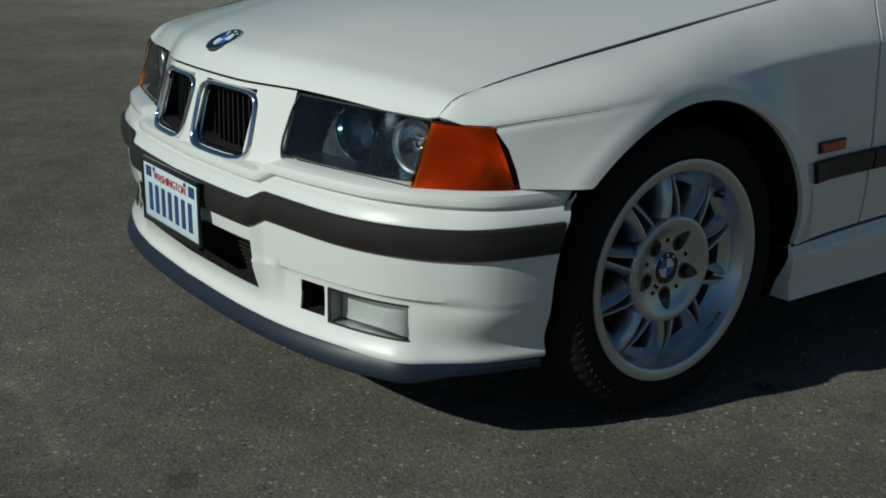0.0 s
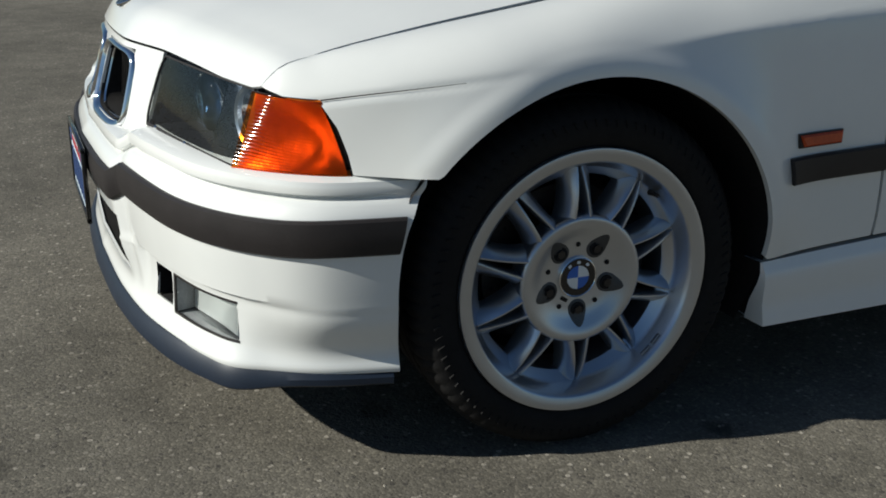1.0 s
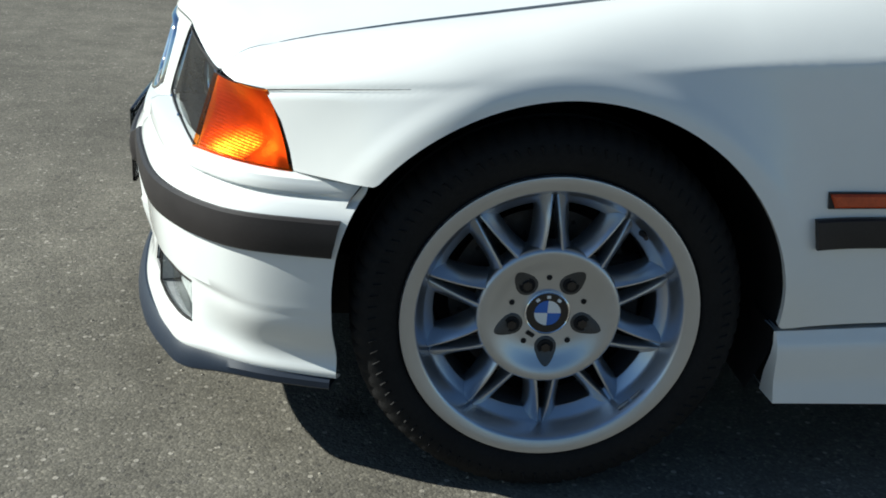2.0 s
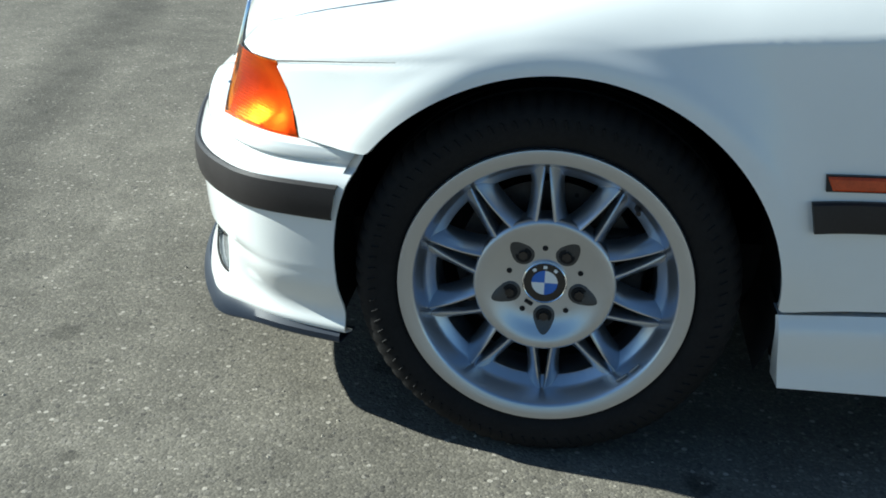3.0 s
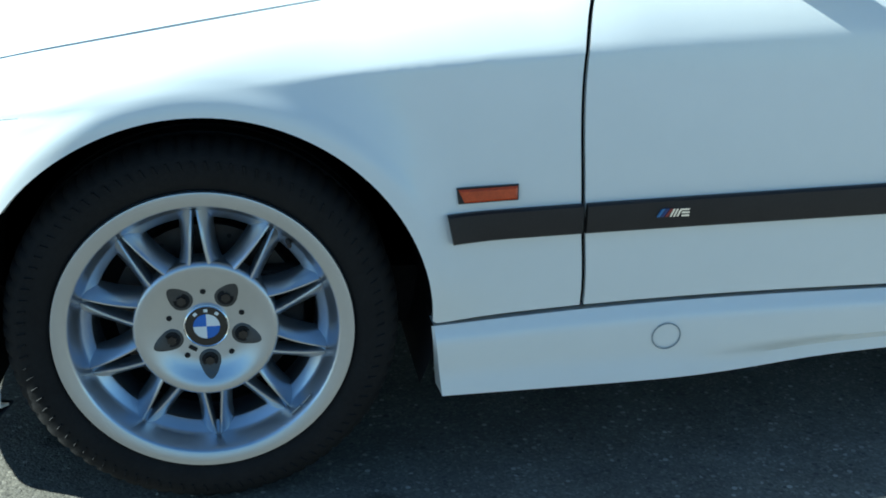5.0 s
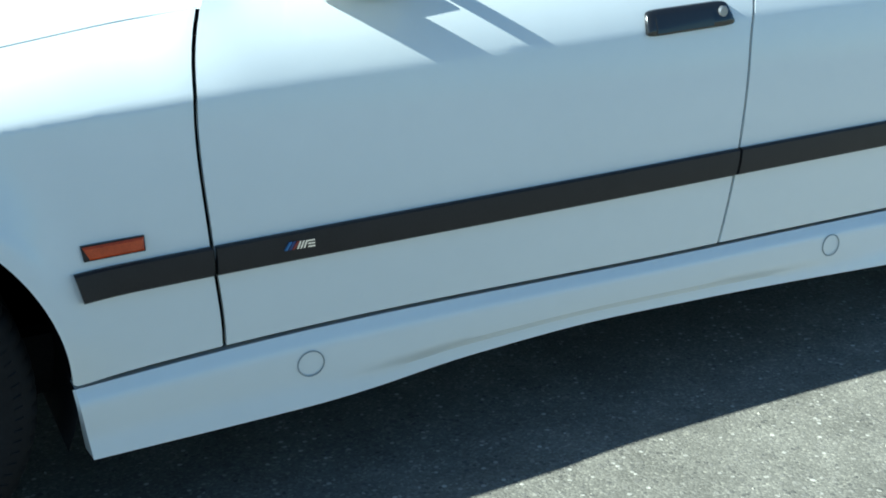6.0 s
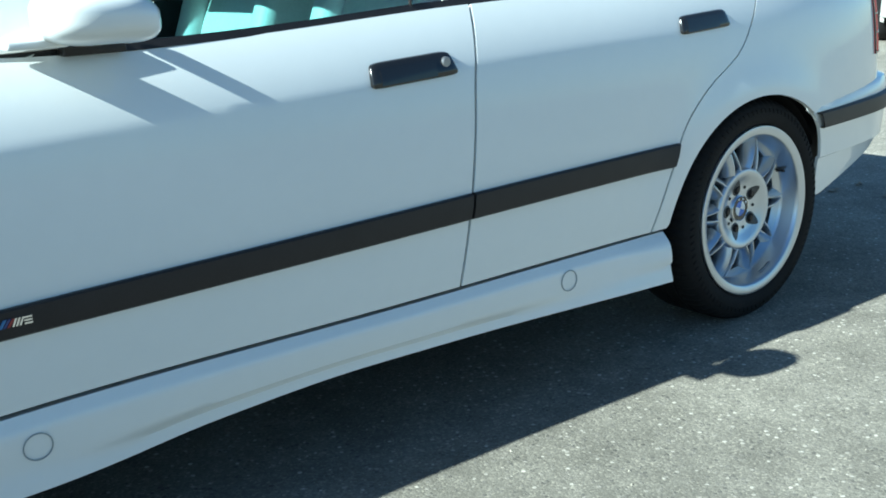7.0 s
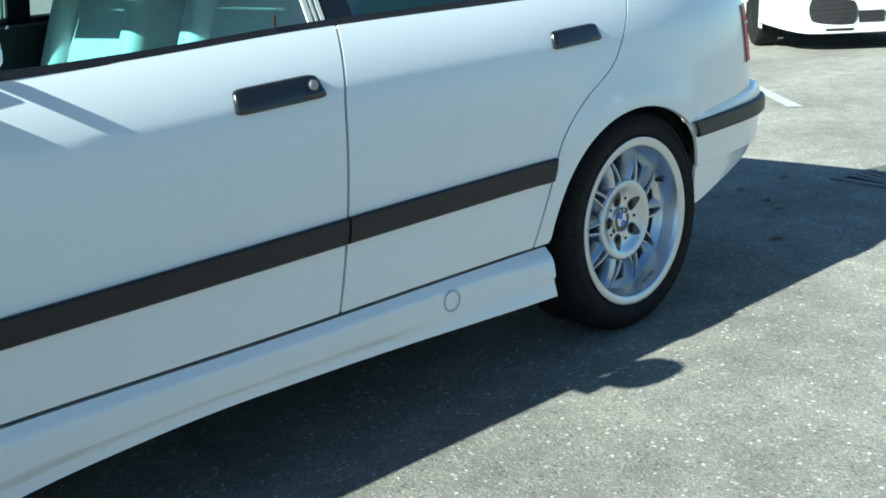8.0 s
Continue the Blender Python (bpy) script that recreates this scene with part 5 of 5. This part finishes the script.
# ---- cabin ----
LEATHER = pbr("grey_leather", (0.62, 0.585, 0.57), 0.5, var=0.08, scale=12, bump=0.2, bump_scale=60)
PALE_STRIP = pbr("pale_strip", (0.72, 0.70, 0.62), 0.4, var=0.1)
CARPET = pbr("dark_interior", (0.03, 0.03, 0.032), 0.8, var=0.2)
part("cabin_floor", box(0.70, 2.9, -0.70, 0.70, 0.30, 0.34), CARPET, car, "dark carpet", flat=True)
part("dashboard", rbox(0.72, 1.02, -0.70, 0.70, 0.62, 0.90, 0.05, 4), CARPET, car, "black dashboard")
for SIDE in (-1, 1):
    part("door_card", box(0.72, 2.55, SIDE * 0.74 - 0.02, SIDE * 0.74 + 0.02, 0.36, 0.885), CARPET, car, "dark door trim", flat=True)
    bm = rbox(1.26, 1.79, -0.25, 0.25, 0.42, 0.58, 0.06, 4, m=Matrix.Translation((0, SIDE * 0.36, 0)))
    seat = part("front_seat", bm, LEATHER, car, "grey leather front seat")
    lean = Matrix.Translation((1.76, SIDE * 0.36, 0.48)) @ Matrix.Rotation(radians(20), 4, 'Y')
    part("seat_back", rbox(-0.07, 0.07, -0.24, 0.24, 0.0, 0.60, 0.055, 4, m=lean), LEATHER, seat)
    for s in (-1, 1):
        part("seat_bolster", rbox(-0.12, 0.05, s * 0.215 - 0.045, s * 0.215 + 0.045, 0.04, 0.52, 0.04, 4, m=lean), LEATHER, seat)
    part("headrest", rbox(-0.05, 0.05, -0.13, 0.13, 0.62, 0.80, 0.045, 4, m=lean), LEATHER, seat)
    # three pale upright strips just ahead of the centre pillar
    for xa, xb in ((1.686, 1.698), (1.705, 1.711), (1.719, 1.729)):
        cabin_panel("window_channel", [(xa, 0.914), (xb, 0.914)], [(xa - 0.016, 1.268), (xb - 0.016, 1.268)], PALE_STRIP, SIDE, 2, 8, push=0.003, label="pale upright strip beside the centre pillar", thick=0.004)
    bm = lathe([(0.0, -0.022), (0.004, -0.021), (0.0045, -0.012), (0.0035, 0.0), (0.0035, 0.02)], 12)
    bmesh.ops.transform(bm, matrix=Matrix.Translation((1.60, SIDE * 0.765, 0.915)) @ Matrix.Rotation(radians(-90), 4, 'X'), verts=bm.verts)
    part("lock_pin", bm, TRIM, car, "black door lock pin")
# unseen visors, added and sized to shade the tops of the seats
for SIDE in (-1, 1):
    def visor(u, v, SIDE=SIDE):
        p = wind(0.5 + SIDE * (0.012 + 0.475 * u), 0.99 - 0.125 * v)
        return (p[0] + 0.012, p[1], p[2] - 0.018)
    part("sun_visor", grid(visor, span(6), span(6)), CARPET, car, "dark folded-down sun visor", thick=0.012)
part("rear_bench", rbox(2.02, 2.50, -0.64, 0.64, 0.42, 0.60, 0.06, 4), LEATHER, car, "grey leather rear bench")
part("rear_backrest", rbox(2.42, 2.58, -0.64, 0.64, 0.55, 1.00, 0.06, 4), LEATHER, car, "grey leather rear backrest")
bm = lathe([(0.185 + 0.014 * math.cos(a), 0.014 * math.sin(a)) for a in [2 * math.pi * i / 10 for i in range(11)]], 40)
bmesh.ops.transform(bm, matrix=Matrix.Translation((1.10, -0.36, 0.86)) @ Matrix.Rotation(radians(-20), 4, 'Y') @ Matrix.Rotation(radians(90), 4, 'Z'), verts=bm.verts)
part("steering_wheel", bm, GLOSS, car, "black steering wheel")

# ---- the lot round the car ----
LINE = pbr("road_paint", (0.44, 0.43, 0.39), 0.85, var=0.45, scale=14)
bm = grid(lambda u, v: (6.66 + 0.73 * 1.3 * u + 0.062 * v, 0.84 + 0.68 * 1.3 * u - 0.066 * v, 0.004), span(10), [0, 1])
tagged(obj("road_marking", bm, LINE, flat=True), "worn white painted bay line on asphalt", "line", kind="structure")

IRON = pbr("cast_iron", (0.20, 0.19, 0.175), 0.6, 0.5, var=0.25, scale=30)
drain = thing("drain_grate", "weathered iron drain grate set in the asphalt", "drain", at=(5.04, -0.65, 0))
dm4 = Matrix.Rotation(radians(-12), 4, 'Z')
bm = bmesh.new()
for a in ((-0.30, 0.30, -0.24, -0.20), (-0.30, 0.30, 0.20, 0.24), (-0.30, -0.26, -0.20, 0.20), (0.26, 0.30, -0.20, 0.20)):
    rbox(a[0], a[1], a[2], a[3], 0.0, 0.008, 0.002, 1, bm, dm4)
part("grate_frame", bm, IRON, drain)
part("grate_pit", box(-0.26, 0.26, -0.20, 0.20, 0.0005, 0.0025, m=dm4), DARK, drain, "dark pit", flat=True)
for i in range(11):
    x = -0.245 + 0.049 * i
    bm = box(x - 0.014, x + 0.014, -0.20, 0.20, 0.002, 0.0075)
    for v in bm.verts:
        v.co.x = max(min(v.co.x + 0.25 * v.co.y, 0.26), -0.26)
    bmesh.ops.transform(bm, matrix=dm4, verts=bm.verts)
    part("grate_bar", bm, IRON, drain, flat=True)

LEAF = pbr("dead_leaf", (0.26, 0.215, 0.15), 0.8, var=0.3, scale=80)
random.seed(4)
for x, y, s in ((4.242, -0.134, 0.030), (4.194, -0.448, 0.028), (3.763, -0.675, 0.034), (4.710, -0.189, 0.030), (4.407, -0.148, 0.022), (4.284, -0.344, 0.024)):
    bm = bmesh.new()
    n = 9
    ang = random.random() * 6.28
    c = bm.verts.new((0, 0, 0.004))
    rim = []
    for i in range(n):
        a = ang + 2 * math.pi * i / n
        r = s * (0.55 + 0.45 * abs(math.cos(a * 2.5))) * (1.25 if i == 0 else 1)
        rim.append(bm.verts.new((r * math.cos(a), 0.75 * r * math.sin(a), 0.002 + 0.013 * random.random())))
    for i in range(n):
        bm.faces.new((c, rim[i], rim[(i + 1) % n]))
    lf = obj("fallen_leaf", bm, LEAF, thick=0.001, flat=True)
    lf.location = (x, y, 0.001)
    tagged(lf, "curled brown dead leaf lying on the asphalt", "leaf", "fallen leaves")

# second car, parked behind
CREAM = pbr("cream_paint", (0.56, 0.56, 0.52), 0.4, 0, 0.8, var=0.03, scale=3)
car2 = thing("parked_car", "white car with a deep front bumper parked behind", "car")
C2 = Matrix.Translation((10.84, 2.49, 0)) @ Matrix.Rotation(radians(41), 4, 'Z')      # local -x is its nose
p2 = spline((0.0, -0.86, 0.0), (0.3, -0.84, 0.36), (0.55, -0.76, 0.62), (0.75, -0.62, 0.78), (0.88, -0.45, 0.84), (1.0, -0.30, 0.86))
B2 = [(0.72, -0.20), (0.70, -0.08), (0.62, -0.02), (0.55, 0.0), (0.48, 0.012), (0.42, 0.0), (0.36, -0.004), (0.26, 0.0), (0.21, 0.02), (0.175, 0.035), (0.165, 0.03), (0.16, -0.05)]


def b2(t, k):
    z, o = B2[int(k)]
    a, b = p2(max(t - 0.004, 0)), p2(min(t + 0.004, 1))
    d = b - a
    n = Vector((-d[1], d[0])).normalized()
    p = p2(t)
    z += 0.09 * smooth(0.40, 0.95, t) * smooth(0.42, 0.20, z)      # the lower edge sweeps up to the wheel
    return (p[0] + n.x * o, p[1] + n.y * o if t > 0.005 else 0.0, z)


def at2(bm):
    bmesh.ops.transform(bm, matrix=C2, verts=bm.verts)
    return bm


ob2 = part("front_bumper", at2(mirrored(b2, span(48), range(len(B2)))), CREAM, car2, thick=0.004, angle=40, inside=C2 @ Vector((1.4, 0, 0.5)))
for s in (-1, 1):
    def face2(t, z, o):
        a = p2(t)
        d = p2(min(t + 0.01, 1)) - p2(max(t - 0.01, 0))
        n = Vector((-d[1], d[0])).normalized()
        return (a[0] + n.x * o, s * (a[1] + n.y * o), z)

    def intake(u, v):
        # rounded outline
        a, b = 2 * u - 1, 2 * v - 1
        x, y = a * math.sqrt(1 - 0.26 * b * b), b * math.sqrt(1 - 0.26 * a * a)
        return face2(0.285 + 0.180 * x, 0.365 + 0.118 * y + 0.02 * x, 0.016)
    part("side_intake", at2(grid(intake, span(14), span(10))), DARK, ob2, "dark rounded bumper intake", thick=0.03, inside=C2 @ Vector((1.4, 0, 0.5)))
    for i in range(4):
        z, h = 0.305 + 0.040 * i, 0.17 - 0.05 * abs(i - 1.5) / 1.5
        part("intake_slat", at2(grid(lambda u, v: face2(0.285 - h + 2 * h * u, z + 0.010 * v, 0.020), span(8), [0, 1])), TRIM, ob2, thick=0.006, inside=C2 @ Vector((1.4, 0, 0.5)))
    part("bumper_slot", at2(grid(lambda u, v: face2(0.13 + 0.20 * u, 0.186 + 0.026 * v, 0.034), span(8), [0, 1])), DARK, ob2, "dark slot", thick=0.006, inside=C2 @ Vector((1.4, 0, 0.5)))
part("centre_intake", at2(grid(lambda u, v: (p2(abs(-0.10 + 0.20 * u))[0] - 0.018, -0.11 + 0.22 * u, 0.26 + 0.10 * v), span(12), span(3))), DARK, ob2, "dark bumper intake", thick=0.02, inside=C2 @ Vector((1.4, 0, 0.5)))


def b2side(u, v, s):
    x = -0.32 + 4.3 * u
    z = 0.20 + 0.72 * v
    return (x, s * (0.87 - 0.05 * v * v - 0.12 * max(u - 0.8, 0)), z)


for s in (-1, 1):
    us, vs = span(70), span(20)

    def hole(i, j, us=us, vs=vs):
        x, z = -0.32 + 4.3 * (us[i] + us[i + 1]) / 2, 0.20 + 0.72 * (vs[j] + vs[j + 1]) / 2
        return min(math.hypot(x - 0.12, z - 0.32), math.hypot(x - 2.75, z - 0.32)) < 0.34
    part("body_side", at2(grid(lambda u, v: b2side(u, v, s), us, vs, skip=hole)), CREAM, car2, thick=0.01, inside=C2 @ Vector((1.4, 0, 0.5)))
part("bonnet", at2(grid(lambda u, v: (-0.72 + 1.45 * u + 0.25 * (2 * v - 1) ** 2 * (1 - u), (2 * v - 1) * 0.80, 0.70 + 0.22 * math.sin(u * 1.5) + 0.02 * (1 - (2 * v - 1) ** 2)), span(16), span(16))), CREAM, car2, thick=0.01, inside=C2 @ Vector((1.4, 0, 0.5)))
part("roof", at2(grid(lambda u, v: (1.45 + 1.1 * u, (2 * v - 1) * 0.57, 1.33 + 0.03 * math.sin(math.pi * u) + 0.02 * (1 - (2 * v - 1) ** 2)), span(10), span(10))), CREAM, car2, thick=0.02, inside=C2 @ Vector((1.4, 0, 0.5)))
part("windscreen", at2(grid(lambda u, v: (0.72 + 0.75 * u, (2 * v - 1) * (0.74 - 0.17 * u), 0.92 + 0.42 * u), span(6), span(8))), GLASS, car2)
part("rear_window", at2(grid(lambda u, v: (2.54 + 0.7 * u, (2 * v - 1) * (0.57 + 0.15 * u), 1.34 - 0.42 * u), span(6), span(8))), GLASS, car2)
part("boot_lid", at2(grid(lambda u, v: (3.22 + 0.74 * u, (2 * v - 1) * 0.76, 0.92), span(6), span(8))), CREAM, car2, thick=0.02, inside=C2 @ Vector((1.4, 0, 0.5)))
for s in (-1, 1):
    part("side_glass", at2(grid(lambda u, v: (0.80 + 0.72 * v + (2.4 - 0.72 * v - 0.3 * v) * u, s * (0.82 - 0.24 * v), 0.92 + 0.41 * v), span(8), span(4))), GLOSS, car2, "dark side glass")
part("underbody", at2(box(-0.5, 3.8, -0.6, 0.6, 0.18, 0.66)), DARK, car2, flat=True)
for x in (0.12, 2.75):
    for s in (-1, 1):
        bm = lathe([(0.0, 0.03), (0.20, 0.02), (0.215, 0.0), (0.225, 0.0), (0.30, -0.008), (0.318, 0.02), (0.32, 0.05), (0.32, 0.2), (0.0, 0.2)], 40)
        bmesh.ops.transform(bm, matrix=C2 @ Matrix.Translation((x, s * 0.85, 0.32)) @ Matrix.Rotation(0 if s < 0 else math.pi, 4, 'Z'), verts=bm.verts)
        part("wheel", bm, RUBBER, car2, "black tyre on a dark wheel")
